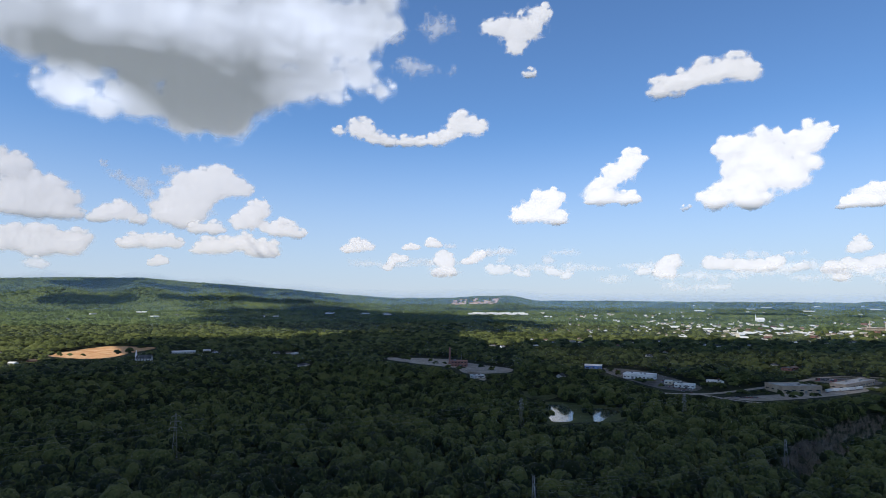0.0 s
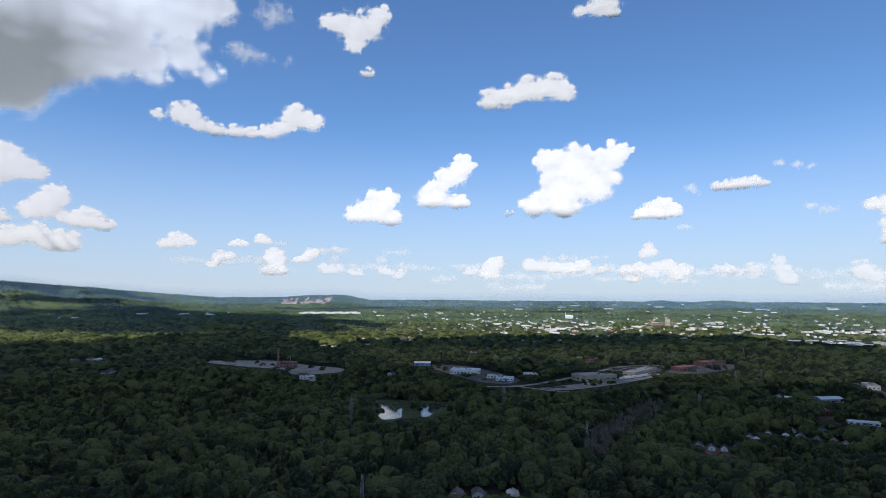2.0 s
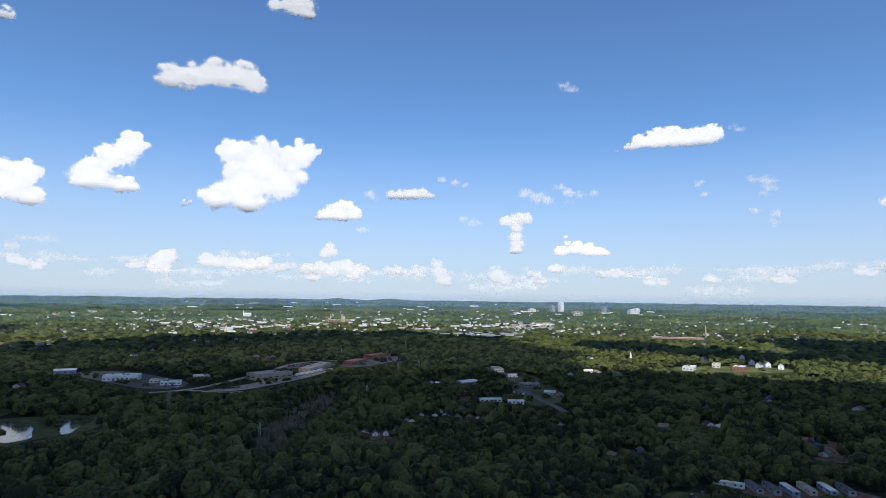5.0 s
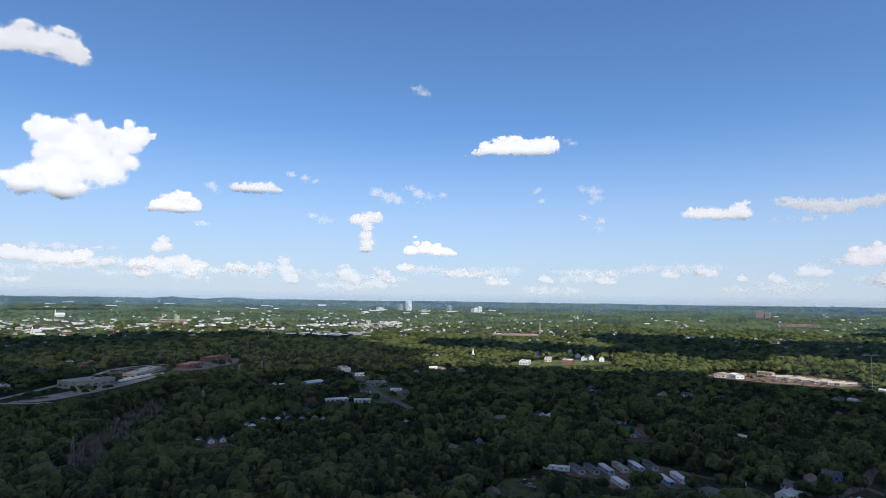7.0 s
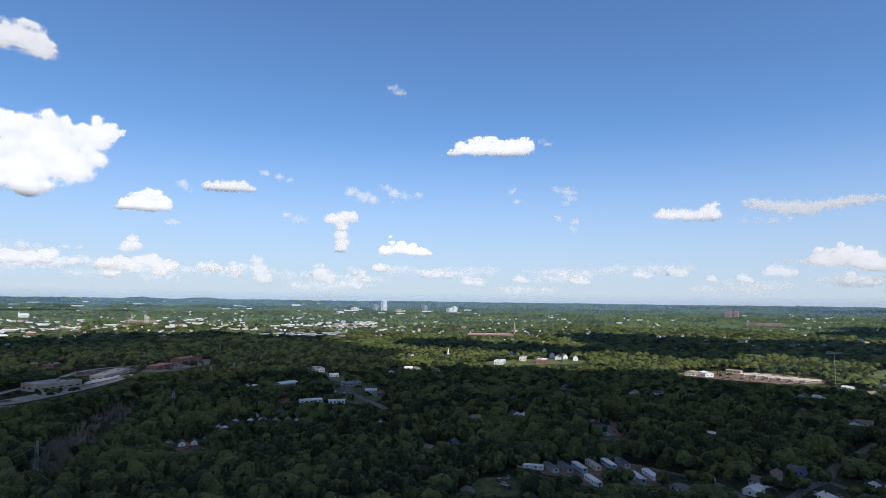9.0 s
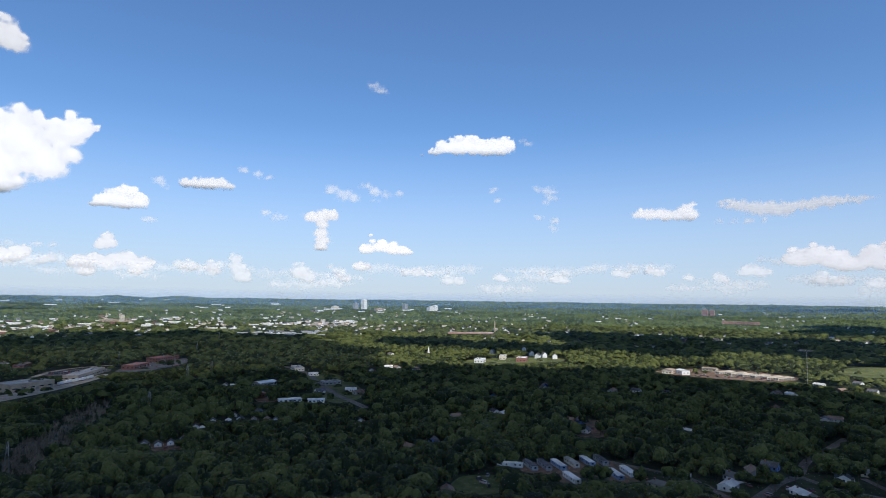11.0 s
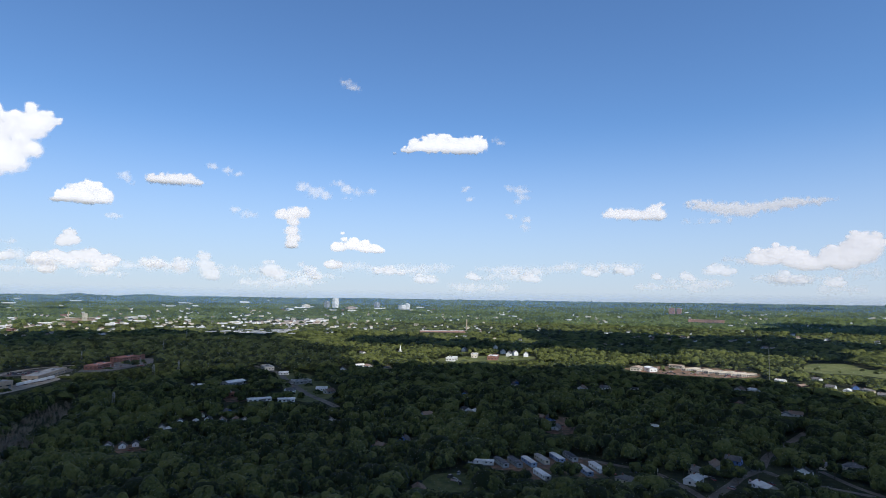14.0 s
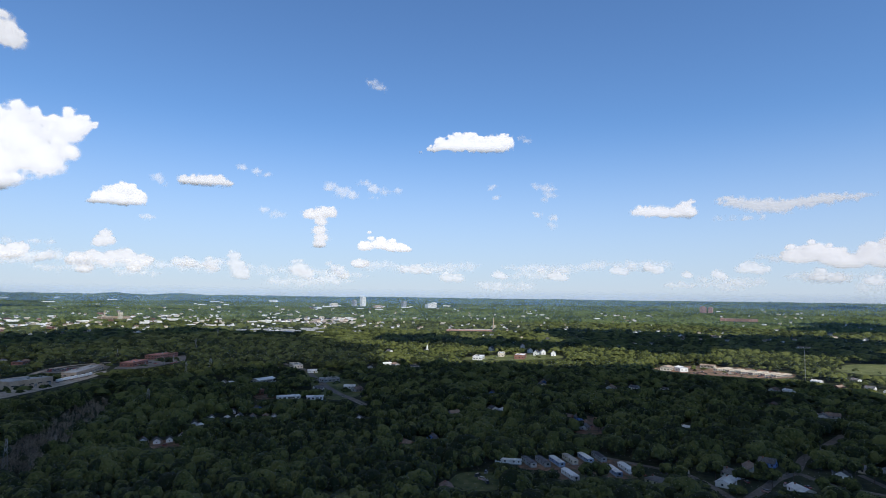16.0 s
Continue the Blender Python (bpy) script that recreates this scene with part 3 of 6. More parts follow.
cloud("puff", 4700, (-23.38, 9.21, 1.7), (-21.75, 10.2, 1.6), (-20.79, 10.4, 1.3), (-19.29, 10, 0.88), (-24.74, 8.11, 1.6), (-23.33, 7.95, 1.3), (-25.16, 7.33, 0.98), (-23.98, 6.65, 0.99), (-18.54, 9.91, 0.51), (-22.41, 11, 0.73))
cloud("puff", 4600, (-17.72, 8.02, 1), (-18.19, 7.21, 1), (-17.39, 8.93, 0.51), (-19.18, 6.91, 0.76), (-16.4, 6.5, 0.77), (-15.11, 6.39, 1), (-13.8, 6.06, 0.66), (-21.36, 6.28, 0.76), (-22.79, 6.21, 0.68))
cloud("puff", 4400, (-27.94, 4.79, 0.77), (-28.58, 4.56, 0.59), (-26.4, 4.77, 0.72), (-25.52, 5.06, 0.73), (-24.37, 4.76, 0.55))
cloud("puff", 4350, (-21.78, 4.62, 0.88), (-20.34, 4.78, 0.88), (-18.87, 5.09, 0.89), (-22.72, 4.33, 0.5), (-17.6, 4.35, 0.9), (-16.6, 4.64, 0.9), (-16.07, 4.02, 0.51))
cloud("soft", 4700, (-25.09, 11.1, 0.69), (-24.64, 11.4, 0.4), (-25.79, 11.3, 0.25))
cloud("soft", 4700, (-29.29, 10.5, 0.62), (-27.52, 9.85, 0.78), (-27.04, 9.16, 0.49), (-28.4, 10, 0.38), (-25.96, 10, 0.39))
cloud("soft", 4700, (-30.48, 11.5, 0.28), (-30.42, 11.2, 0.23))
cloud("puff", 4200, (-34.88, 2.72, 0.54), (-34.31, 2.52, 0.41))
cloud("puff", 4200, (-25.66, 3.21, 0.45), (-26.33, 2.99, 0.35))
cloud("puff", 4300, (-8.17, 5.13, 0.82), (-9.244, 4.72, 0.54), (-7.079, 4.98, 0.44))


def far_bank():
    """Long pale banks of thin cloud low over the horizon."""
    for i in range(62):
        b, e = -44 + 2.45 * i + rng.uniform(-1.2, 1.2), rng.uniform(1.2, 3.3)
        if b < -10:
            continue
        if b < 12:  # clear of the ridge
            e += 1.4
        k = rng.integers(3, 7)
        cloud("bank", 3800 + 8 * i, *[(b + 0.9 * q, e + rng.uniform(-0.12, 0.12), rng.uniform(0.22, 0.5)) for q in range(k)])


far_bank()


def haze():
    """Upright see-through sheets tinted blue: stand-ins for distance haze; the nearest lift dark tones."""
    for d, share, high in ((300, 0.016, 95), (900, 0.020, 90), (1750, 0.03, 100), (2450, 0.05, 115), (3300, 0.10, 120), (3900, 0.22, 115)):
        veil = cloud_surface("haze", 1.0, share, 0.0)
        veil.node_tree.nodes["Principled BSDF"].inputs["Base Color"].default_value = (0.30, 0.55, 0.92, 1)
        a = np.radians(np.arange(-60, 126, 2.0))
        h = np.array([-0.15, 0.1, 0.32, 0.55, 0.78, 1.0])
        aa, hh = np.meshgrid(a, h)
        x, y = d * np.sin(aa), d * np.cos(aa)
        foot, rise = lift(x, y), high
        if d > 3000:  # raised to cover the hills behind it as seen from the camera
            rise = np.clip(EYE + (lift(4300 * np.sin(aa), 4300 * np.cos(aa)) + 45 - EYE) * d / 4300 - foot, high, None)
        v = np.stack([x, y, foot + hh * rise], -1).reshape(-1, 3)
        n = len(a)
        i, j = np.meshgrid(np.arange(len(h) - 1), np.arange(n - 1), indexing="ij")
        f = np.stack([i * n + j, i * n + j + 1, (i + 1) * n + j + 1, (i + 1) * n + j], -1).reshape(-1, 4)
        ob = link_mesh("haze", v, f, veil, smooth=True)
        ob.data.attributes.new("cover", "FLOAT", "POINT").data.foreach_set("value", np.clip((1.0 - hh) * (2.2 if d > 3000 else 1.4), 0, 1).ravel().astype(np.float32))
        tagged(ob, "see-through blue sheet standing in for haze over the woods", "haze", kind="structure")


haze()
# ---- buildings: materials ----
BRICK = surface("red_brick", [(0.16, 0.075, 0.06), (0.22, 0.105, 0.082), (0.28, 0.14, 0.11)], 1.2, 0.85, 0.02, 0.3, 9, piece=0.3)
# paler, greyer red for the far brick blocks
ROSE_BRICK = surface("pale_red_brick", [(0.26, 0.15, 0.12), (0.34, 0.20, 0.16), (0.40, 0.25, 0.20)], 1.5, 0.85, 0.02, 0.3, 9)
TAN_BRICK = surface("tan_brick", [(0.30, 0.23, 0.17), (0.40, 0.31, 0.23), (0.46, 0.37, 0.28)], 1.5, 0.85, 0.02, 0.3, 9)
WHITE = surface("white_siding", [(0.62, 0.62, 0.6), (0.76, 0.76, 0.74), (0.82, 0.82, 0.8)], 2.0, 0.6, 0.02, 0.4, 11, piece=0.3)
CREAM = surface("cream_wall", [(0.50, 0.45, 0.36), (0.62, 0.56, 0.45), (0.70, 0.64, 0.54)], 2.0, 0.7, 0.02, 0.4, 11, piece=0.4)
GREY = surface("grey_siding", [(0.24, 0.25, 0.26), (0.34, 0.35, 0.36), (0.42, 0.43, 0.44)], 2.0, 0.7, 0.02, 0.4, 11, piece=0.4)
BLUE = surface("blue_siding", [(0.05, 0.10, 0.28), (0.08, 0.16, 0.40), (0.13, 0.22, 0.46)], 2.0, 0.55, 0.02, 0.4, 8, piece=0.3)
SHINGLE = surface("grey_shingles", [(0.06, 0.062, 0.068), (0.10, 0.10, 0.108), (0.15, 0.148, 0.15)], 0.8, 0.9, 0.05, 0.3, 7, piece=0.5)
BROWN_SHINGLE = surface("brown_shingles", [(0.10, 0.07, 0.055), (0.16, 0.115, 0.09), (0.22, 0.16, 0.125)], 0.8, 0.9, 0.05, 0.3, 7, piece=0.5)
RED_ROOF = surface("red_roof", [(0.28, 0.10, 0.07), (0.38, 0.145, 0.10), (0.44, 0.19, 0.135)], 1.4, 0.8, 0.04, 0.3, 9, piece=0.3)
METAL = surface("white_metal_roof", [(0.46, 0.455, 0.44), (0.58, 0.575, 0.56), (0.68, 0.67, 0.65)], 4.0, 0.45, 0.01, 0.5, 14, piece=0.3)
TAR = surface("flat_roof_gravel", [(0.24, 0.225, 0.21), (0.34, 0.32, 0.295), (0.42, 0.395, 0.365)], 3.0, 0.9, 0.03, 0.5, 16, piece=0.3)
DARK_ROOF = surface("dark_roof", [(0.05, 0.05, 0.06), (0.09, 0.09, 0.10), (0.13, 0.13, 0.14)], 3.0, 0.8, 0.03, 0.5, 16, piece=0.3)
TAN_ROOF = surface("tan_shed_roof", [(0.20, 0.15, 0.11), (0.29, 0.22, 0.165), (0.36, 0.28, 0.21)], 4.0, 0.8, 0.02, 0.5, 12, piece=0.4)
CONCRETE = surface("concrete", [(0.20, 0.165, 0.13), (0.30, 0.25, 0.20), (0.38, 0.325, 0.27)], 3.0, 0.85, 0.03, 0.6, 18)
ASPHALT = surface("asphalt", [(0.07, 0.06, 0.052), (0.11, 0.095, 0.082), (0.15, 0.13, 0.115)], 2.0, 0.9, 0.02, 0.4, 14)
DIRT = surface("red_earth", [(0.05, 0.058, 0.025), (0.13, 0.075, 0.05), (0.24, 0.14, 0.095)], 5.0, 0.95, 0.08, 0.7, 12)
SAND = surface("cleared_clay", [(0.34, 0.16, 0.06), (0.44, 0.235, 0.10), (0.50, 0.32, 0.165)], 14.0, 0.95, 0.1, 1.5, 45)
LAWN = surface("mown_grass", [(0.06, 0.07, 0.026), (0.09, 0.105, 0.036), (0.13, 0.13, 0.055)], 6.0, 0.9, 0.1, 0.6, 40, spec=0.1)
PANE = surface("window_glass", [(0.02, 0.025, 0.03), (0.04, 0.045, 0.05)], 3.0, 0.12, spec=0.5)
PALE = surface("pale_grey_paint", [(0.30, 0.30, 0.30), (0.40, 0.40, 0.395)], 2.0, 0.5, 0, None, 9)
STEEL = surface("galvanised_steel", [(0.16, 0.165, 0.17), (0.25, 0.255, 0.26)], 2.0, 0.5, 0, None, 9, metal=0.6)
WOOD = surface("weathered_wood", [(0.12, 0.09, 0.07), (0.19, 0.15, 0.115)], 0.6, 0.85, 0.01, 0.1)
RUBBER = surface("rubber", [(0.02, 0.02, 0.02), (0.035, 0.035, 0.035)], 0.3, 0.8)
PAINT = surface("car_paint", [(0.03, 0.03, 0.04), (0.10, 0.12, 0.16), (0.30, 0.30, 0.31), (0.62, 0.62, 0.62), (0.25, 0.03, 0.03)], 40.0, 0.3, piece=1.0, spec=0.5)
WATER = surface("pond_water", [(0.06, 0.075, 0.055), (0.10, 0.12, 0.09)], 14.0, 0.1, 0.012, 2.5, 30, spec=0.4)
CLEAR = []  # open stretches: x, y, x, y, half width
SIGHT = []  # camera sightlines that trees are cut below: bearing, half angle, distance, lowest height seen


# ---- shapes: lists of corners and faces ----
def box(x0, x1, y0, y1, z0, z1):
    v = [(x, y, z) for z in (z0, z1) for y in (y0, y1) for x in (x0, x1)]
    return v, [(0, 2, 3, 1), (4, 5, 7, 6), (0, 1, 5, 4), (2, 6, 7, 3), (0, 4, 6, 2), (1, 3, 7, 5)]


def gabled(l, w, h, rise):
    """Four walls whose short ends run up into gables; long side along x."""
    a, b = l / 2, w / 2
    v = [(-a, -b, 0), (a, -b, 0), (a, b, 0), (-a, b, 0), (-a, -b, h), (a, -b, h), (a, b, h), (-a, b, h), (-a, 0, h + rise), (a, 0, h + rise)]
    return v, [(0, 1, 5, 4), (2, 3, 7, 6), (1, 2, 6, 9, 5), (3, 0, 4, 8, 7), (3, 2, 1, 0)]


def pitched(l, w, h, rise, over=0.5, thick=0.22):
    """Two roof slopes with eaves and thickness, over gabled walls."""
    a, b = l / 2 + over, w / 2 + over
    drop = rise * over / (w / 2)
    v = []
    for t in (0.02, thick):
        v += [(-a, -b, h - drop + t), (a, -b, h - drop + t), (a, 0, h + rise + t), (-a, 0, h + rise + t), (a, b, h - drop + t), (-a, b, h - drop + t)]
    return v, [(0, 3, 2, 1), (3, 5, 4, 2), (6, 7, 8, 9), (9, 8, 10, 11), (0, 1, 7, 6), (4, 5, 11, 10), (1, 2, 8, 7), (2, 4, 10, 8), (3, 0, 6, 9), (5, 3, 9, 11)]


def hipped(l, w, h, rise, over=0.5):
    a, b, c = l / 2 + over, w / 2 + over, max(l / 2 - w / 2, 0.4)
    v = [(-a, -b, h), (a, -b, h), (a, b, h), (-a, b, h), (-a, -b, h + 0.2), (a, -b, h + 0.2), (a, b, h + 0.2), (-a, b, h + 0.2), (-c, 0, h + rise), (c, 0, h + rise)]
    return v, [(3, 2, 1, 0), (0, 1, 5, 4), (1, 2, 6, 5), (2, 3, 7, 6), (3, 0, 4, 7), (4, 5, 9, 8), (6, 7, 8, 9), (5, 6, 9), (7, 4, 8)]


def tube(points, radii, sides=8):
    """A round bar through points, capped."""
    v, f = [], []
    for i, (p, r) in enumerate(zip(points, radii)):
        way = Vector(points[min(i + 1, len(points) - 1)]) - Vector(points[max(i - 1, 0)])
        turn = way.to_track_quat("Z", "Y").to_matrix()
        v += [tuple(Vector(p) + turn @ Vector((r * math.cos(k * 2 * math.pi / sides), r * math.sin(k * 2 * math.pi / sides), 0))) for k in range(sides)]
    for i in range(len(points) - 1):
        for k in range(sides):
            j = (k + 1) % sides
            f.append((i * sides + k, i * sides + j, (i + 1) * sides + j, (i + 1) * sides + k))
    return v, f + [tuple(range(sides))[::-1], tuple((len(points) - 1) * sides + k for k in range(sides))]


def merged(*shapes):
    v, f = [], []
    for sv, sf in shapes:
        f += [tuple(i + len(v) for i in q) for q in sf]
        v += list(sv)
    return v, f


def part(name, shape, material, parent, label=""):
    me = bpy.data.meshes.new(name)
    me.from_pydata([tuple(q) for q in shape[0]], [], shape[1])
    me.materials.append(material)
    me.update()
    ob = new(name, me)
    ob.parent = parent
    if label:
        ob["label"] = label
    return ob


def thing(name, label, category, group=""):
    return tagged(new(name), label, category, group)


def put(ob, bearing, distance, heading, wide=10.0, seen=1.5, up=0.0):
    """Stand a thing at a bearing and a distance, its x axis along a heading; trees before it stay low."""
    p = spot(bearing, distance)
    ob.matrix_basis = pose(p.x, p.y, p.z + up, 0, 0, 90 - heading)
    if wide:
        SIGHT.append((bearing, math.degrees(wide / 2 / distance), distance, p.z + seen))
        e = toward(bearing + 90) * max(0.0, wide / 2 - 4)
        CLEAR.append((p.x - e.x, p.y - e.y, p.x + e.x, p.y + e.y, 8))
    return ob


def again(ob, bearing, distance, heading, wide=10.0, seen=1.5):
    return put(copy_thing(ob, Matrix()), bearing, distance, heading, wide, seen)


def window_bands(parent, l, w, z, high):
    """A strip of panes round the block, for blocks that stay far off."""
    sides = [box(-l * 0.46, l * 0.46, s * (w / 2 + 0.02) - 0.05, s * (w / 2 + 0.02) + 0.05, z, z + high) for s in (-1, 1)]
    ends = [box(s * (l / 2 + 0.02) - 0.05, s * (l / 2 + 0.02) + 0.05, -w * 0.44, w * 0.44, z, z + high) for s in (-1, 1)]
    part("window_band", merged(*sides, *ends), PANE, parent)


def windows(parent, l, w, z, high, count, side_count=1, pane=1.1):
    for s in (-1, 1):
        for i in range(count):
            x = (i + 0.5) / count * l - l / 2
            y = s * (w / 2 + 0.02)
            part("window", box(x - pane / 2, x + pane / 2, y - 0.05, y + 0.05, z, z + high), PANE, parent)
        for i in range(side_count):
            y = (i + 0.5) / side_count * w - w / 2
            x = s * (l / 2 + 0.02)
            part("window", box(x - 0.05, x + 0.05, y - pane / 2, y + pane / 2, z, z + high), PANE, parent)


def house(label, l, w, h, rise, wall, roof, hip=False, porch=True, group="houses among the trees", few=False):
    ob = thing("house", label, "house", group)
    part("wall", gabled(l, w, h, 0.01 if hip else rise), wall, ob)
    top = part("roof", hipped(l, w, h, rise) if hip else pitched(l, w, h, rise), roof, ob)
    if few:
        return ob
    windows(ob, l, w, 1.0, 1.3, 3)
    door = part("door", box(l * 0.12, l * 0.12 + 1.0, -w / 2 - 0.08, -w / 2 + 0.02, 0.1, 2.15), WOOD, ob)
    part("door_handle", box(l * 0.12 + 0.85, l * 0.12 + 0.93, -w / 2 - 0.14, -w / 2 - 0.08, 1.0, 1.06), STEEL, door)
    part("chimney", box(l * 0.25, l * 0.25 + 0.8, 0.4, 1.2, h, h + rise + 0.8), BRICK, top, "red brick chimney")
    if porch:
        porch_top = part("porch_roof", box(-l * 0.18, l * 0.28, -w / 2 - 2.2, -w / 2 - 0.55, h - 0.45, h - 0.28), roof, ob)
        for x in (-l * 0.17, l * 0.27):
            part("porch_post", box(x - 0.08, x + 0.08, -w / 2 - 2.1, -w / 2 - 1.94, 0, h - 0.45), WHITE, porch_top)
    return ob


def hall(label, l, w, h, wall, roof, name="warehouse", group="", floors=1, count=6, units=3, doors=2, kind="building", window_high=1.3, flat=True, far=False):
    """A flat-roofed block: walls, parapet, roof, rows of windows, doors and roof units."""
    ob = thing(name, label, kind, group)
    part("wall", box(-l / 2, l / 2, -w / 2, w / 2, 0, h), wall, ob)
    if flat:
        rim = 0.35
        part("parapet", merged(box(-l / 2 - 0.1, l / 2 + 0.1, -w / 2 - 0.1, -w / 2 + rim, h, h + 0.6), box(-l / 2 - 0.1, l / 2 + 0.1, w / 2 - rim, w / 2 + 0.1, h, h + 0.6),
                               box(-l / 2 - 0.1, -l / 2 + rim, -w / 2 + rim, w / 2 - rim, h, h + 0.6), box(l / 2 - rim, l / 2 + 0.1, -w / 2 + rim, w / 2 - rim, h, h + 0.6)), wall, ob)
        top = part("roof", box(-l / 2 + rim, l / 2 - rim, -w / 2 + rim, w / 2 - rim, h, h + 0.12), roof, ob)
    else:
        part("roof", pitched(l, w, h, w * 0.11, 0.6, 0.3), roof, ob)
        part("gable", gabled(l - 0.1, w - 0.1, h, w * 0.11 - 0.1), wall, ob)
    r = random.Random(int(l * 7 + w * 3 + h))
    for i in range(units if flat else 0):
        x, y = r.uniform(-0.38, 0.38) * l, r.uniform(-0.3, 0.3) * w
        part("roof_unit", merged(box(x - 1.3, x + 1.3, y - 0.9, y + 0.9, h + 0.12, h + 1.5), tube([(x, y, h + 1.5), (x, y, h + 1.7)], [0.6, 0.6])), STEEL, top)
    tall = h / floors
    for k in range(floors):
        if far:
            window_bands(ob, l, w, k * tall + tall * 0.4, min(window_high, tall * 0.27))
        elif count:
            windows(ob, l, w, k * tall + tall * 0.35, min(window_high, tall * 0.5), count, max(1, int(count * w / l)), l / count * 0.5)
    for i in range(doors):
        x = (i + 0.5) / doors * l - l / 2 + l / count * 0.5 * (count > 0)
        part("loading_door", box(x - 1.6, x + 1.6, -w / 2 - 0.09, -w / 2 + 0.03, 0.02, min(3.4, h * 0.8)), STEEL, ob)
    return ob


def mobile_home(label, wall, roof):
    ob = thing("mobile_home", label, "mobile home", "mobile homes in a row")
    part("body", merged(box(-8.6, 8.6, -2.1, 2.1, 0.6, 3.1)), wall, ob)
    part("skirt", box(-8.45, 8.45, -1.98, 1.98, 0, 0.6), GREY, ob)
    part("roof", merged(pitched(17.2, 4.2, 3.1, 0.35, 0.15, 0.12)), roof, ob)
    for s in (-1, 1):
        for x in (-6.8, -3.6, 2.2, 5.6):
            part("window", box(x - 0.55, x + 0.55, s * 2.12 - 0.05, s * 2.12 + 0.05, 1.7, 2.6), PANE, ob)
        part("end_window", box(s * 8.62 - 0.05, s * 8.62 + 0.05, -0.7, 0.7, 1.6, 2.6), PANE, ob)
    part("door", box(-0.9, 0.0, -2.18, -2.08, 0.65, 2.65), WHITE, ob)
    part("steps", merged(box(-1.2, 0.3, -3.1, -2.2, 0, 0.6), box(-1.2, 0.3, -3.5, -3.1, 0, 0.3)), WOOD, ob)
    return ob


def car(label="parked car with dark windows", van=False, far=False):
    ob = thing("van" if van else "car", label, "van" if van else "car", "parked vehicles")
    h = 1.5 if van else 0.85
    part("body", merged(box(-2.2, 2.2, -0.88, 0.88, 0.32, h), box(-1.9, 1.9, -0.8, 0.8, 0.25, 0.33)), PAINT, ob)
    a, b, t = (2.1, 1.95, 2.0) if van else (1.3, 0.8, 1.42)
    v = [(-a, -0.82, h), (a * 0.9, -0.82, h), (a * 0.9, 0.82, h), (-a, 0.82, h), (-b, -0.68, t), (b * 0.6, -0.68, t), (b * 0.6, 0.68, t), (-b, 0.68, t)]
    part("cabin", (v, [(0, 1, 5, 4), (1, 2, 6, 5), (2, 3, 7, 6), (3, 0, 4, 7), (4, 5, 6, 7)]), PANE, ob)
    if far:
        return ob
    part("cabin_roof", box(-b + 0.05, b * 0.6 - 0.05, -0.64, 0.64, t, t + 0.05), PAINT, ob)
    for x in (-1.35, 1.35):
        for s in (-1, 1):
            wheel = part("wheel", tube([(x, s * 0.7, 0.33), (x, s * 0.92, 0.33)], [0.33, 0.33], 10), RUBBER, ob)
            part("hubcap", tube([(x, s * 0.9, 0.33), (x, s * 0.94, 0.33)], [0.2, 0.2], 8), STEEL, wheel)
    return ob


def truck(label):
    ob = thing("truck_trailer", label, "trailer", "truck trailers in the yard")
    part("box_body", box(-6.5, 6.5, -1.28, 1.28, 1.15, 4.0), WHITE, ob)
    part("chassis", box(-6.3, 6.3, -0.5, 0.5, 0.8, 1.15), STEEL, ob)
    for x in (-5.4, -4.1):
        for s in (-1, 1):
            part("wheel", tube([(x, s * 0.75, 0.5), (x, s * 1.25, 0.5)], [0.5, 0.5], 10), RUBBER, ob)
    part("landing_leg", merged(box(4.0, 4.2, -0.9, -0.7, 0, 1.0), box(4.0, 4.2, 0.7, 0.9, 0, 1.0)), STEEL, ob)
    return ob


def pylon(h, label="grey steel lattice transmission tower above the trees"):
    """A lattice tower: four legs, bracing, three pairs of arms and their insulators."""
    ob = thing("transmission_tower", label, "transmission tower", "transmission towers")
    half = lambda z: 1.7 * (1 - z / h) ** 1.3 + 0.4
    zs = [h * k / 8 for k in range(9)]
    for sx, sy in ((-1, -1), (1, -1), (1, 1), (-1, 1)):
        part("leg", tube([(sx * half(z), sy * half(z), z) for z in zs], [0.06] * 9, 4), STEEL, ob)
    for i in range(8):
        a, b, z, y = half(zs[i]), half(zs[i + 1]), zs[i], zs[i + 1]
        bars = []
        for k in range(4):
            c = [(-1, -1), (1, -1), (1, 1), (-1, 1)]
            p, q = c[k], c[(k + 1) % 4]
            bars += [tube([(p[0] * a, p[1] * a, z), (q[0] * b, q[1] * b, y)], [0.035, 0.035], 3), tube([(q[0] * a, q[1] * a, z), (p[0] * b, p[1] * b, y)], [0.035, 0.035], 3)]
        part("brace", merged(*bars), STEEL, ob)
    for z, reach in ((h * 0.74, 3.6), (h * 0.84, 3.1), (h * 0.94, 2.5)):
        for s in (-1, 1):
            arm = part("arm", merged(tube([(0, -0.4, z), (s * reach, 0, z + 0.1)], [0.11, 0.08], 4), tube([(0, 0.4, z), (s * reach, 0, z + 0.1)], [0.11, 0.08], 4), tube([(0, 0, z + 1.2), (s * reach, 0, z + 0.1)], [0.09, 0.07], 4)), STEEL, ob)
            part("insulator", tube([(s * reach, 0, z), (s * reach, 0, z - 1.3)], [0.14, 0.14], 6), GREY, arm)
    return ob


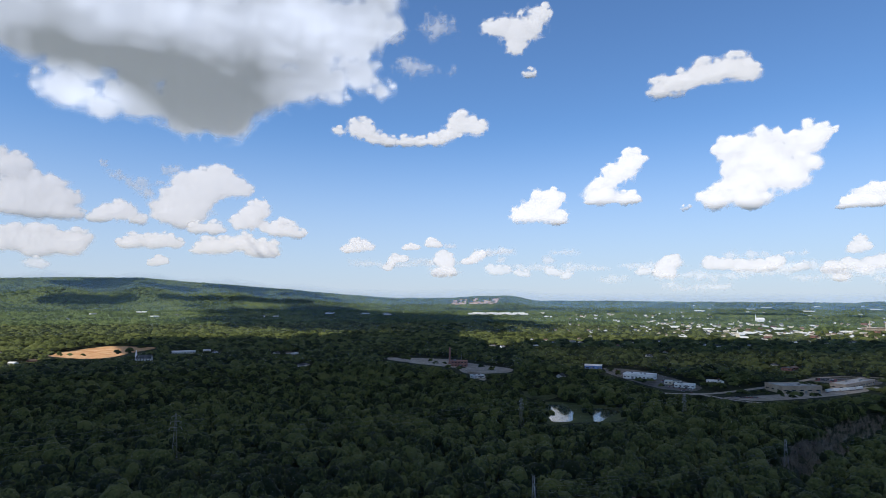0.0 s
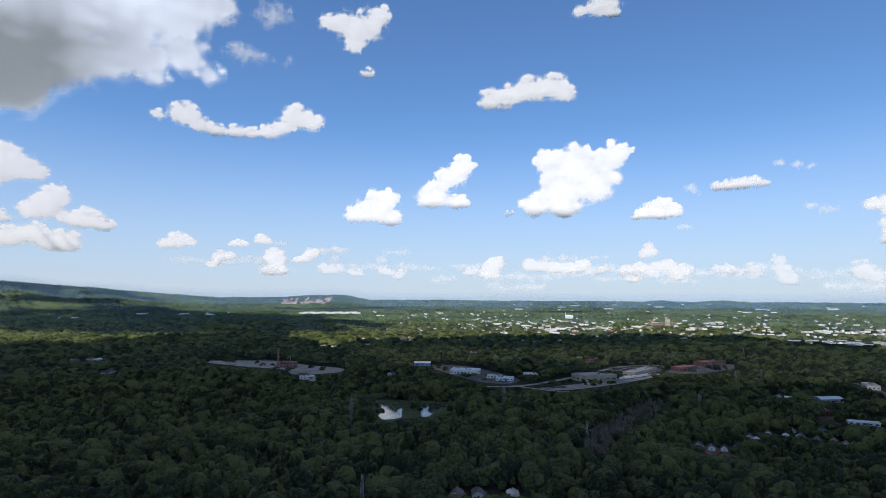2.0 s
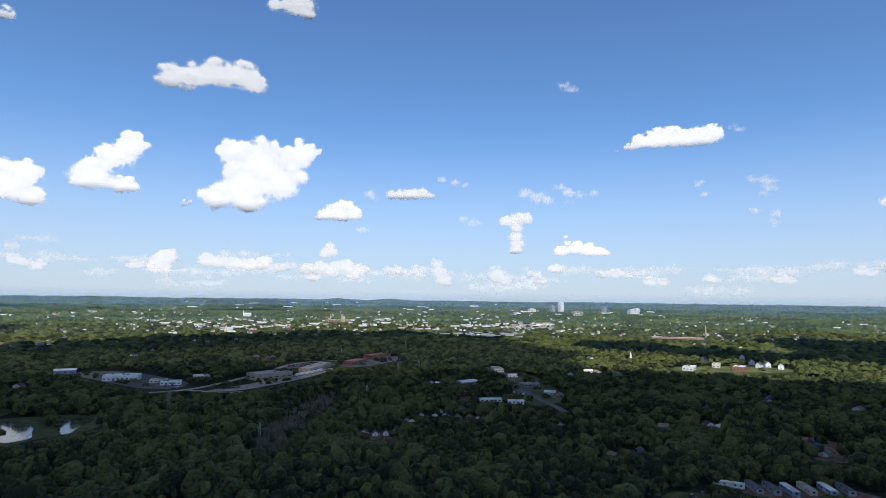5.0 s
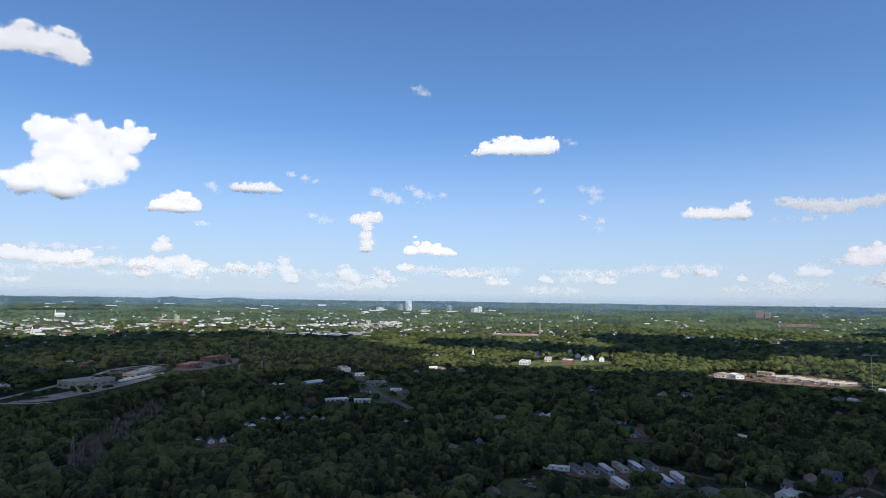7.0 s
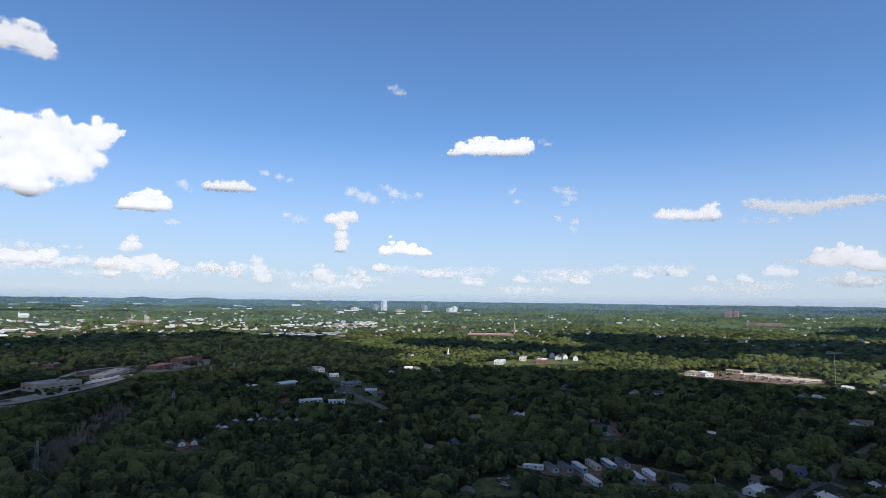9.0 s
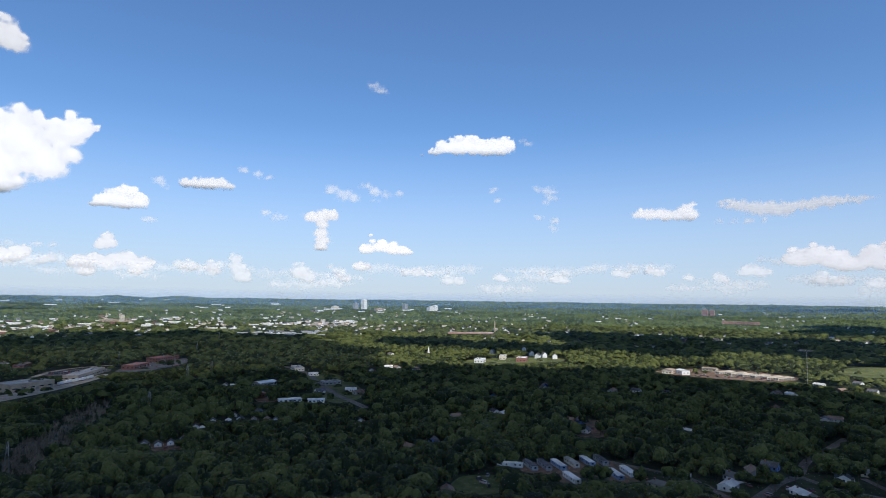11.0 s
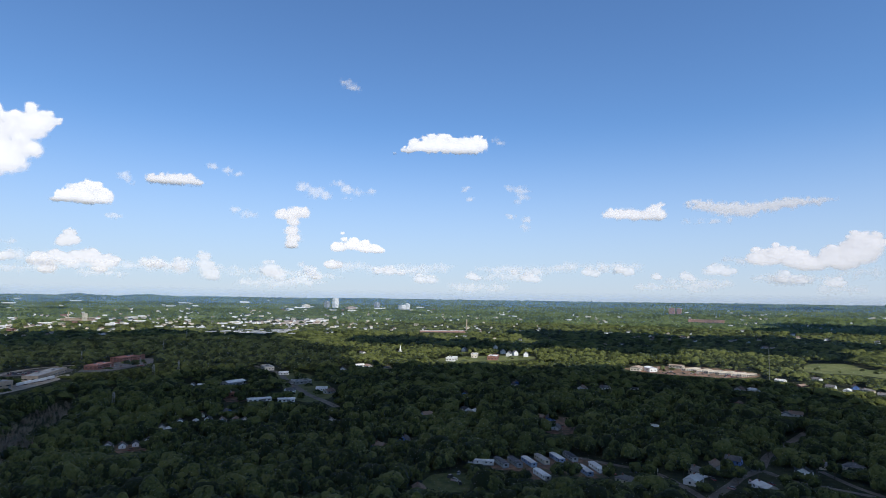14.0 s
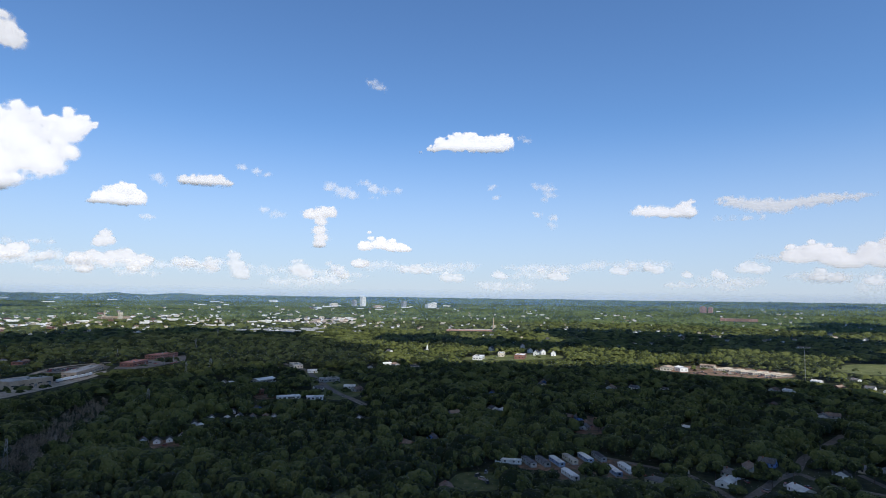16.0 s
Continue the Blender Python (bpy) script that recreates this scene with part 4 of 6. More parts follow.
def sheet(name, corners, material, label, category, up=0.05, grow=7.0):
    """A flat patch of ground surface with a slightly uneven rim, through bearings and distances; no trees stand on it."""
    p = [spot(b, d) for b, d in corners]
    mid, n = sum(p, Vector()) / len(p), len(p)
    ring = []
    for i in range(n):
        a, b, c, d = p[i - 1], p[i], p[(i + 1) % n], p[(i + 2) % n]
        for k in range(6):
            t = k / 6
            w = b + 0.4 * (c - a) * t + (3 * c - 3 * b - 0.8 * (c - a) - 0.4 * (d - b)) * t * t + (2 * b - 2 * c + 0.4 * (c - a) + 0.4 * (d - b)) * t ** 3
            ring.append(w + (w - mid).normalized() * 2.5 * noise.noise(w * 0.05))
    me = bpy.data.meshes.new(name)
    bm = bmesh.new()
    face = bm.faces.new([bm.verts.new((q.x, q.y, float(lift(q.x, q.y)) + up)) for q in ring])
    if face.calc_area() and face.normal.z < 0:
        face.normal_flip()
    bmesh.ops.triangulate(bm, faces=bm.faces[:])
    bmesh.ops.recalc_face_normals(bm, faces=bm.faces[:])
    bm.normal_update()
    if sum(q.normal.z for q in bm.faces) < 0:
        bmesh.ops.reverse_faces(bm, faces=bm.faces[:])
    bm.to_mesh(me)
    bm.free()
    me.materials.append(material)
    tagged(new(name, me), label, category, kind="structure")
    bs, ds = [math.degrees(math.atan2(q.x, q.y)) for q in ring], [math.hypot(q.x, q.y) for q in ring]
    cuts = 9
    for i in range(cuts):  # the near rim, bearing by bearing
        lo, hi = (min(bs) + (max(bs) - min(bs)) * (i + k) / cuts for k in (0, 1))
        near = [d for b, d in zip(bs, ds) if lo - 0.3 <= b <= hi + 0.3]
        if near:
            SIGHT.append(((lo + hi) / 2, (hi - lo) / 2, min(near), float(lift(*p[0].xy)) + 0.5))
    PATCHES.append(([(q.x, q.y) for q in ring], {"grass": 0.28, "paving": 0.03, "yard": 0.14, "car park": 0.015}.get(category, 0.0)))


PATCHES = []  # open ground, with the share of trees that still stand on it


def road(name, points, width, material, label, up=0.09, open_half=None):
    """A ribbon of road with a cambered middle through bearings and distances."""
    p = [spot(b, d) for b, d in points]
    fine = []
    for i in range(len(p) - 1):
        for k in range(6):
            t = k / 6
            a, b, c, d = p[max(i - 1, 0)], p[i], p[i + 1], p[min(i + 2, len(p) - 1)]
            fine.append(0.5 * ((2 * b) + (c - a) * t + (2 * a - 5 * b + 4 * c - d) * t * t + (3 * b - a - 3 * c + d) * t ** 3))
    fine.append(p[-1])
    v, f = [], []
    for i, q in enumerate(fine):
        way = (fine[min(i + 1, len(fine) - 1)] - fine[max(i - 1, 0)]).normalized()
        side = Vector((-way.y, way.x, 0)) * width / 2
        for s, z in ((-1, 0), (0, 0.06), (1, 0)):
            w = q + side * s
            v.append((w.x, w.y, float(lift(w.x, w.y)) + up + z))
    for i in range(len(fine) - 1):
        f += [(3 * i, 3 * i + 1, 3 * i + 4, 3 * i + 3), (3 * i + 1, 3 * i + 2, 3 * i + 5, 3 * i + 4)]
    me = bpy.data.meshes.new(name)
    me.from_pydata(v, [], [q[::-1] for q in f])
    me.materials.append(material)
    tagged(new(name, me), label, "road", kind="structure")
    for a, b in zip(p[:-1], p[1:]):
        CLEAR.append((a.x, a.y, b.x, b.y, open_half or width / 2 + 1.5))
    for i in range(0, len(fine) - 1, 2):
        q = (fine[i] + fine[i + 1]) / 2
        d = math.hypot(q.x, q.y)
        SIGHT.append((math.degrees(math.atan2(q.x, q.y)), math.degrees(width * 0.6 / d), d - 2, q.z + 0.5))


# ---- water, fields and roads ----
sheet("pond_bank", [(9.6, 650), (13, 655), (17.2, 636), (16.6, 575), (13, 556), (10.0, 542)], GRASS, "grassy clearing round two small ponds", "grass", 0.04)
sheet("water_1", [(10.1, 640), (11.9, 636), (12.4, 600), (12.2, 560), (10.5, 552), (10.0, 590)], WATER, "still pond reflecting the sky", "pond", 0.1)
sheet("water_2", [(13.9, 622), (15.2, 632), (16.6, 618), (15.6, 588), (15.0, 566), (14.2, 565)], WATER, "still pond reflecting the sky", "pond", 0.1)
sheet("field_clay", [(-33.6, 1330), (-31.0, 1235), (-29, 1250), (-27.6, 1330), (-25.7, 1440), (-27.5, 1500), (-29.5, 1525), (-32, 1430)], SAND, "bare orange clay field cleared for building", "field", 0.06)
sheet("field_green", [(99.2, 1160), (101.2, 1120), (103, 1140), (106, 1105), (106.5, 1250), (104, 1240), (102.4, 1330), (100, 1270)], LAWN, "open sunlit green meadow", "field", 0.06)
sheet("yard_mill", [(-5.2, 1125), (0.5, 1095), (3.2, 1020), (6.6, 960), (6.2, 905), (2.4, 890), (1.2, 960), (-2.2, 1015), (-5.1, 1085)], CONCRETE, "cracked pale concrete slabs of a demolished mill", "paving", 0.06)
sheet("yard_mill_lower", [(2.5, 905), (3.5, 900), (4.3, 850), (4.0, 815), (3.0, 850)], CONCRETE, "pale concrete slab with weeds", "paving", 0.06)
sheet("lawn_road", [(7.6, 745), (9.4, 735), (11, 700), (10, 670), (8.2, 680)], LAWN, "rough grass clearing", "grass", 0.05)
sheet("yard_cars", [(15.5, 1010), (18.6, 985), (21.6, 900), (23.6, 830), (22.6, 790), (20.0, 800), (17.0, 880), (15.2, 960)], ASPHALT, "asphalt lot crowded with parked cars", "car park", 0.06)
sheet("yard_trucks", [(25.3, 756), (27.6, 747), (30.4, 780), (33.4, 838), (36.0, 925), (36.1, 962), (33.6, 905), (30.6, 835), (28.0, 792)], CONCRETE, "pale concrete yard in front of the warehouse", "car park", 0.06)
sheet("lot_cars", [(31.9, 975), (34, 968), (36.2, 985), (36.3, 1035), (34, 1040), (31.8, 1020)], ASPHALT, "asphalt lot packed with parked cars", "car park", 0.06)
sheet("yard_brick", [(36.8, 985), (39.5, 985), (42.3, 1080), (42.2, 1160), (38.2, 1060)], ASPHALT, "asphalt yard beside the brick works", "car park", 0.06)
sheet("yard_homes", [(73.0, 414), (76, 420), (79, 430), (83.5, 428), (84.2, 400), (82.2, 386), (79.2, 396), (77.6, 374), (76.6, 380), (75.6, 392), (73.2, 394)], DIRT, "bare red earth between mobile homes", "yard", 0.05)
sheet("yard_vans", [(67.6, 378), (70.8, 384), (71.2, 352), (68.6, 345), (66.6, 360)], GRASS, "rough grass plot with parked vans", "yard", 0.05)
sheet("yard_red", [(39.8, 498), (42.2, 496), (42.3, 474), (40.2, 474)], DIRT, "red earth yard in front of small houses", "yard", 0.05)
sheet("yard_red_upper", [(48.0, 700), (50.1, 708), (50.2, 664), (48.6, 660)], DIRT, "red earth bank by a drive", "yard", 0.05)
sheet("yard_fork", [(52.8, 890), (55.6, 880), (57.8, 745), (58.2, 680), (55.8, 640), (53.8, 680), (53.2, 780)], LAWN, "mown grass beside a small road", "grass", 0.05)
sheet("yard_house", [(77.8, 575), (80.4, 575), (81.0, 520), (79.4, 500), (77.8, 520)], DIRT, "bare red earth round small houses", "yard", 0.05)
sheet("yard_storage", [(85.3, 1020), (89.0, 1095), (93, 1100), (96.3, 1055), (95.8, 990), (92.5, 965), (88, 975)], DIRT, "earth yard of a row of storage sheds", "yard", 0.06)
sheet("yard_church", [(67.8, 1090), (72, 1160), (76.8, 1180), (76.9, 1120), (73, 1065), (68.2, 1045)], LAWN, "mown grass round a church among trees", "grass", 0.06)
sheet("lot_town", [(49.5, 2350), (52.5, 2520), (57.2, 2500), (57.0, 2300), (53, 2240)], CONCRETE, "pale sunlit car park of a shopping centre", "car park", 0.08)
road("road_1", [(20.5, 760), (23.0, 768), (25.5, 800), (29.6, 905), (33, 1040), (37, 1080)], 9, CONCRETE, "pale grey two-lane road past the warehouse")
road("road_2", [(23.4, 768), (26.0, 742), (28.2, 735)], 8, CONCRETE, "pale grey drive into the truck yard")
road("road_3", [(58.4, 610), (57.2, 646), (55.4, 704), (53.6, 820), (52.8, 900), (50.8, 990)], 8, ASPHALT, "narrow grey lane between lawns")
road("road_4", [(92.3, 368), (92.8, 381), (94.1, 409), (94.8, 428), (96.2, 455), (96.8, 496), (98.3, 547), (99.5, 600)], 6, ASPHALT, "grey lane bending between trees")
road("road_5", [(96.2, 452), (98.5, 435), (100.8, 431), (104, 428)], 5, ASPHALT, "grey lane past small houses")
road("road_6", [(80.5, 436), (85, 421), (87.9, 412), (90.6, 385), (92, 368)], 5, ASPHALT, "grey drive beside the mobile homes")
road("road_7", [(100.5, 470), (103.0, 441), (106, 425)], 4.5, ASPHALT, "narrow grey lane at the edge of the woods")

# ---- houses ----
SMALL = [
    house("small white wooden house with a grey shingle roof", 11, 8, 2.9, 2.2, WHITE, SHINGLE),
    house("small brick house with a brown shingle roof", 13, 8.5, 2.8, 2.0, BRICK, BROWN_SHINGLE, porch=False),
    house("low cream bungalow with a hipped grey roof", 14, 9, 2.7, 1.9, CREAM, SHINGLE, True),
    house("blue wooden cottage with a grey shingle roof", 10, 7.5, 3.0, 2.4, BLUE, SHINGLE),
    house("grey wooden house with a brown roof", 12, 8, 2.9, 2.3, GREY, BROWN_SHINGLE),
    house("white bungalow with a pale metal roof", 13, 8, 2.8, 1.7, WHITE, METAL, porch=False),
]
USED = set()


def home(kind, bearing, distance, heading, wide=13.0, seen=1.2, f=1.0):
    fresh = kind not in USED
    USED.add(kind)
    ob = (put if fresh else again)(SMALL[kind], bearing, distance, heading, wide, seen)
    ob.matrix_basis = ob.matrix_basis @ Matrix.Diagonal((f, f, 0.3 + 0.7 * f, 1))
    return ob


for k, b, d, a in [(0, 91.5, 420, 40), (4, 93.0, 440, 75), (3, 94.2, 460, 20), (5, 96.5, 405, 60), (0, 99.2, 456, 95), (2, 102.6, 488, 120), (2, 85.6, 384, 30), (5, 91.0, 400, 110), (2, 101.2, 480, 10)]:
    home(k, b, d, a)
for k, b, d, a in [(0, 19.6, 340, 16), (0, 17.6, 338, 28), (5, 22.9, 340, 20), (1, 66.3, 345, 55), (3, 64.8, 463, 80), (1, 62.5, 446, 20), (4, 66.9, 562, 130), (5, 71.4, 583, 100), (0, 70.6, 590, 40), (3, 78.6, 562, 50), (0, 79.1, 523, 95), (1, 77.6, 565, 20)]:
    home(k, b, d, a, 9, 1.4, 0.8)
home(0, 87.6, 415, 20, 6, 1.6, 0.55)
for k, b, d, a in [(0, 75.2, 766, 40), (3, 70.5, 684, 80), (5, 98.1, 672, 60), (0, 86.2, 777, 20), (1, 94.7, 723, 110), (0, 57.8, 539, 50), (5, 87.9, 554, 30)]:
    home(k, b, d, a, 8, 1.8, 0.75)
for k, b, d, a in [(0, 43.3, 545, 43), (5, 43.7, 535, 66), (0, 44.7, 565, 45), (5, 46.0, 560, 46), (0, 46.5, 588, 47), (0, 47.0, 568, 60), (4, 48.2, 560, 48), (1, 49.3, 560, 55), (0, 50.1, 555, 50), (0, 39.3, 495, 44), (0, 40.35, 490, 38), (0, 41.35, 492, 41), (0, 42.3, 500, 50), (3, 48.6, 600, 10), (5, 46.3, 782, 140), (0, 45.6, 790, 60)]:
    home(k, b, d, a, 6, 1.8, 0.6)
for k, b, d, a in [(5, 53.4, 872, 130), (0, 54.0, 712, 120), (5, 56.9, 722, 150), (4, 57.6, 700, 100), (0, 58.8, 910, 60), (5, 60.4, 962, 140), (4, 61.2, 950, 30), (2, 63.0, 930, 90), (0, 60.6, 1180, 20), (3, 75.4, 780, 70), (4, 81.5, 760, 100), (0, 83.6, 772, 20)]:
    home(k, b, d, a)
for k, b, d, a in [(4, 94.8, 836, 120), (5, 95.9, 838, 60), (0, 98.2, 672, 100), (4, 98.9, 680, 10), (0, 101.4, 930, 30), (5, 102.5, 905, 110), (1, 99.4, 915, 140), (2, 103.8, 925, 60), (0, 104.8, 890, 20), (5, 97.9, 960, 40), (3, 103.0, 945, 90), (0, 100.5, 1010, 50)]:
    home(k, b, d, a, 15)
for k, b, d, a in [(0, -15.6, 1214, 30), (4, -14.4, 1205, 120), (5, -13.9, 1198, 20), (0, -13.3, 985, 70), (2, -12.9, 1000, 150), (5, -21.6, 1310, 80), (0, -20.9, 1265, 140), (1, -34.6, 1215, 30), (5, -35.8, 1190, 100), (2, -36.8, 1420, 60)]:
    home(k, b, d, a, 15)
for k, b, d, a in [(0, 11.3, 868, 40), (5, 24.4, 882, 120), (0, 25.0, 886, 10), (1, 30.6, 1130, 60), (2, 29.2, 1160, 20), (0, 19.2, 1230, 80), (4, 20.6, 1330, 30), (5, 9.0, 1420, 100), (0, 5.8, 1370, 50), (2, 4.9, 1400, 120), (1, 16.5, 1480, 20), (0, 13.2, 1560, 140)]:
    home(k, b, d, a, 15)

# ---- mobile homes and vehicles near by ----
PALE_BLUE = surface("pale_blue_siding", [(0.17, 0.24, 0.38), (0.24, 0.32, 0.47), (0.32, 0.40, 0.53)], 2.0, 0.6, 0.02, 0.4, 8, piece=0.4)
HOMES = [mobile_home("pale blue mobile home with a white roof", PALE_BLUE, METAL), mobile_home("white mobile home with a pale metal roof", WHITE, METAL), mobile_home("beige mobile home with a weathered roof", CREAM, TAR), mobile_home("grey mobile home with a dark roof", GREY, DARK_ROOF)]
SEEN_HOME = set()
for k, b, d, a in [(1, 72.1, 404, -14), (3, 74.0, 405, 52), (3, 75.3, 408, 53), (0, 76.6, 410, 53), (2, 77.8, 418, 54), (0, 79.2, 424, 55), (3, 80.4, 430, 57), (0, 81.7, 398, 58), (1, 82.8, 407, 59), (1, 77.8, 382, 52)]:
    if k in SEEN_HOME:
        again(HOMES[k], b, d, a, 16, 0.8)
    else:
        SEEN_HOME.add(k)
        put(HOMES[k], b, d, a, 16, 0.8)
CAR, FAR_CAR, VAN, TRUCK = car(), car("small parked car in a crowded lot", far=True), car("parked van with a pale roof", True), truck("white box trailer parked in the yard")
put(CAR, 80.9, 417, 60, 5, 0.4)
put(VAN, 69.2, 373, 100, 6, 0.4)
put(TRUCK, 33.0, 868, 60, 12, 0.6)
for b, d, a in [(70.0, 380, 80), (70.1, 360, 60), (86.0, 408, 20), (69.6, 366, 10), (94.0, 396, 30), (95.4, 416, 100)]:
    again(VAN, b, d, a, 6, 0.4)
for b, d, a in [(79.9, 420, 60), (82.3, 421, 20), (84.2, 400, 30), (92.6, 412, 70), (93.4, 446, 40), (97.0, 420, 60), (91.6, 428, 20), (79.7, 535, 60), (80.2, 542, 20), (41.0, 480, 70)]:
    again(CAR, b, d, a, 5, 0.4)
for b, d, a in [(34.0, 890, 62), (34.5, 900, 62), (33.5, 880, 62), (35.0, 915, 62)]:
    again(TRUCK, b, d, a, 12, 0.6)
put(FAR_CAR, 25.9, 764, 12, 0)
for i in range(16):  # small cars standing in for a line of dark trailers at the yard's front
    again(FAR_CAR, 26.2 + 0.11 * i, 762 + 0.6 * i, 10 + 4 * (i % 3), 0)
lot = random.Random(3)
for i in range(56):
    b = lot.uniform(16.2, 22.8)
    again(FAR_CAR, b, 1000 - (b - 16) * 26 - lot.uniform(10, 60), lot.choice((20, 110)) + lot.uniform(-4, 4), 0)
for i in range(64):
    again(FAR_CAR, 32.2 + 3.6 * (i % 22) / 22, 985 + 12 * (i // 22) + lot.uniform(-1, 1), 70, 0)
for i in range(24):
    again(FAR_CAR, lot.uniform(88.6, 95.4), lot.uniform(975, 1010), lot.uniform(0, 180), 0)
for i in range(20):
    again(FAR_CAR, lot.uniform(37.6, 41.8), lot.uniform(1010, 1060), lot.uniform(0, 180), 0)

# ---- works, stores and warehouses at the edge of the shade ----
put(hall("large tan warehouse with a flat gravel roof", 52, 32, 8.5, TAN_BRICK, TAR, count=5, doors=3), 30.5, 850, 85, 66, 0.8)
put(hall("long pale concrete terminal with a flat roof", 92, 18, 6.5, TAN_BRICK, TAR, name="freight_terminal", count=12, doors=8), 34.6, 945, 55, 60, 0.8)
put(hall("blue metal shed with a white roof", 26, 15, 6.0, BLUE, METAL, name="shed", flat=False, count=3, doors=2), 14.3, 985, 110, 28, 0.8)
put(hall("white car showroom with a pale roof", 42, 24, 6.5, WHITE, METAL, name="store", count=8, doors=2), 18.4, 890, 120, 44, 0.8)
put(hall("low white store with a pale roof", 24, 12, 4.5, WHITE, METAL, name="store", count=5, doors=1), 22.2, 822, 120, 26, 0.8)
put(hall("low white store with a pale metal roof", 20, 11, 4.2, CREAM, METAL, name="store", count=4, doors=1), 21.2, 846, 120, 22, 0.8)
put(hall("long red brick works with a red roof", 58, 22, 7.0, BRICK, RED_ROOF, name="brick_works", count=12, floors=2, doors=2), 40.4, 1125, 75, 60, 1.2)
put(hall("low red brick works with a rusty red roof", 46, 20, 6.0, BRICK, RED_ROOF, name="brick_works", count=9, doors=2), 38.3, 1025, 65, 46, 1.0)
put(hall("brick house block behind trees", 24, 14, 6.5, BRICK, DARK_ROOF, name="brick_block", count=5, floors=2, doors=1), 30.2, 1080, 40, 24, 2.0)
put(hall("long white farm building with a pale roof", 42, 14, 5.0, WHITE, METAL, name="barn", flat=False, count=8, doors=1), -23.5, 1270, 70, 46, 1.0)
put(hall("ruined brick mill block beside the chimney", 26, 16, 9.0, BRICK, RED_ROOF, name="mill_block", count=5, floors=2, doors=1), 1.7, 985, 100, 28, 0.8)
put(hall("low white flat shed by the mill yard", 18, 10, 4.0, WHITE, METAL, name="shed", count=3, doors=1), 3.4, 842, 60, 20, 0.8)
put(hall("cream warehouse with a tan gabled roof", 24, 15, 5.0, CREAM, TAN_ROOF, flat=False, count=5, doors=2), 86.4, 1005, 100, 36, 0.8)
put(hall("white warehouse with a pale gabled roof", 18, 13, 6.0, WHITE, METAL, flat=False, count=4, doors=2), 87.6, 1000, 60, 26, 0.8)
put(hall("cream storage shed with a shallow roof", 22, 11, 4.5, CREAM, TAN_ROOF, name="shed", flat=False, count=4, doors=2), 89.8, 1070, 20, 28, 0.8)
shed = put(hall("long tan storage shed with roll-up doors", 36, 8, 3.2, CREAM, TAN_ROOF, name="storage_shed", group="storage sheds in rows", count=10, doors=8, units=0), 91.0, 1045, 130, 40, 0.5)
for b, d in ((91.9, 1035), (92.8, 1026), (93.7, 1018), (94.6, 1012), (95.4, 1008)):
    again(shed, b, d, 130, 40, 0.5)
put(hall("long grey-roofed school building", 32, 14, 5.0, CREAM, TAR, name="school", count=8, doors=1), 51.9, 938, 40, 36, 1.0)
put(hall("pale roofed hall beside trees", 26, 16, 4.5, GREY, METAL, name="hall", flat=False, count=5, doors=1), 49.0, 782, 100, 28, 1.0)
put(hall("low grey store with a flat roof", 22, 14, 4.5, GREY, TAR, name="store", count=4, doors=1), 55.0, 780, 120, 24, 0.8)
put(hall("long white shed with a pale metal roof", 24, 7, 3.5, WHITE, METAL, name="shed", flat=False, count=5, doors=1), 51.3, 655, 130, 26, 0.8)
put(hall("long white shed with a blue-grey metal roof", 17, 7, 3.5, WHITE, METAL, name="shed", flat=False, count=4, doors=1), 53.7, 648, 140, 20, 0.8)
put(hall("orange brick shed in a cutting", 9, 8, 5.0, BRICK, RED_ROOF, name="shed", count=2, doors=1), 48.8, 690, 90, 12, 0.8)


def church(label, wall, roof, l, w, h, spire):
    ob = thing("church", label, "church")
    part("wall", gabled(l, w, h, w * 0.5), wall, ob)
    part("roof", pitched(l, w, h, w * 0.5), roof, ob)
    part("tower", box(-l / 2 - 3, -l / 2 - 0.05, -1.6, 1.6, 0, h + w * 0.5), wall, ob)
    part("spire", ([(-l / 2 - 3.2, -1.8, h + w * 0.5), (-l / 2 + 0.15, -1.8, h + w * 0.5), (-l / 2 + 0.15, 1.8, h + w * 0.5), (-l / 2 - 3.2, 1.8, h + w * 0.5), (-l / 2 - 1.5, 0, h + w * 0.5 + spire)], [(0, 1, 4), (1, 2, 4), (2, 3, 4), (3, 0, 4), (3, 2, 1, 0)]), WHITE, ob, "white pointed spire")
    windows(ob, l, w, 1.5, 2.6, 5)
    return ob


put(church("white church with a tall pointed spire", WHITE, SHINGLE, 16, 8, 4.5, 8.5), 64.2, 1190, 60, 12, 4.0)
put(church("white steepled church beside a clearing", WHITE, SHINGLE, 24, 11, 5.5, 9), -26.6, 1150, 80, 26, 1.5)
put(hall("brick church hall with a white trim roof", 34, 18, 7.0, BRICK, METAL, name="church_hall", count=7, doors=1), 73.2, 1100, 80, 40, 1.0)
put(hall("white church hall with a flat roof", 30, 16, 6.0, WHITE, METAL, name="church_hall", count=6, doors=1), 69.2, 1066, 80, 32, 1.0)
put(hall("long pale church wing", 40, 12, 6.0, CREAM, METAL, name="church_wing", count=8, doors=1), 71.4, 1140, 75, 40, 1.0)
gable = put(house("white gabled house front catching the sun", 10, 9, 6.0, 4.0, WHITE, SHINGLE, porch=False), 74.1, 1215, 60, 14, 1.0)
for b, d, a in ((74.7, 1165, 95), (75.3, 1188, 58), (76.3, 1165, 75), (73.4, 1320, 70), (70.4, 1230, 100)):
    again(gable, b, d, a, 12, 1.0)

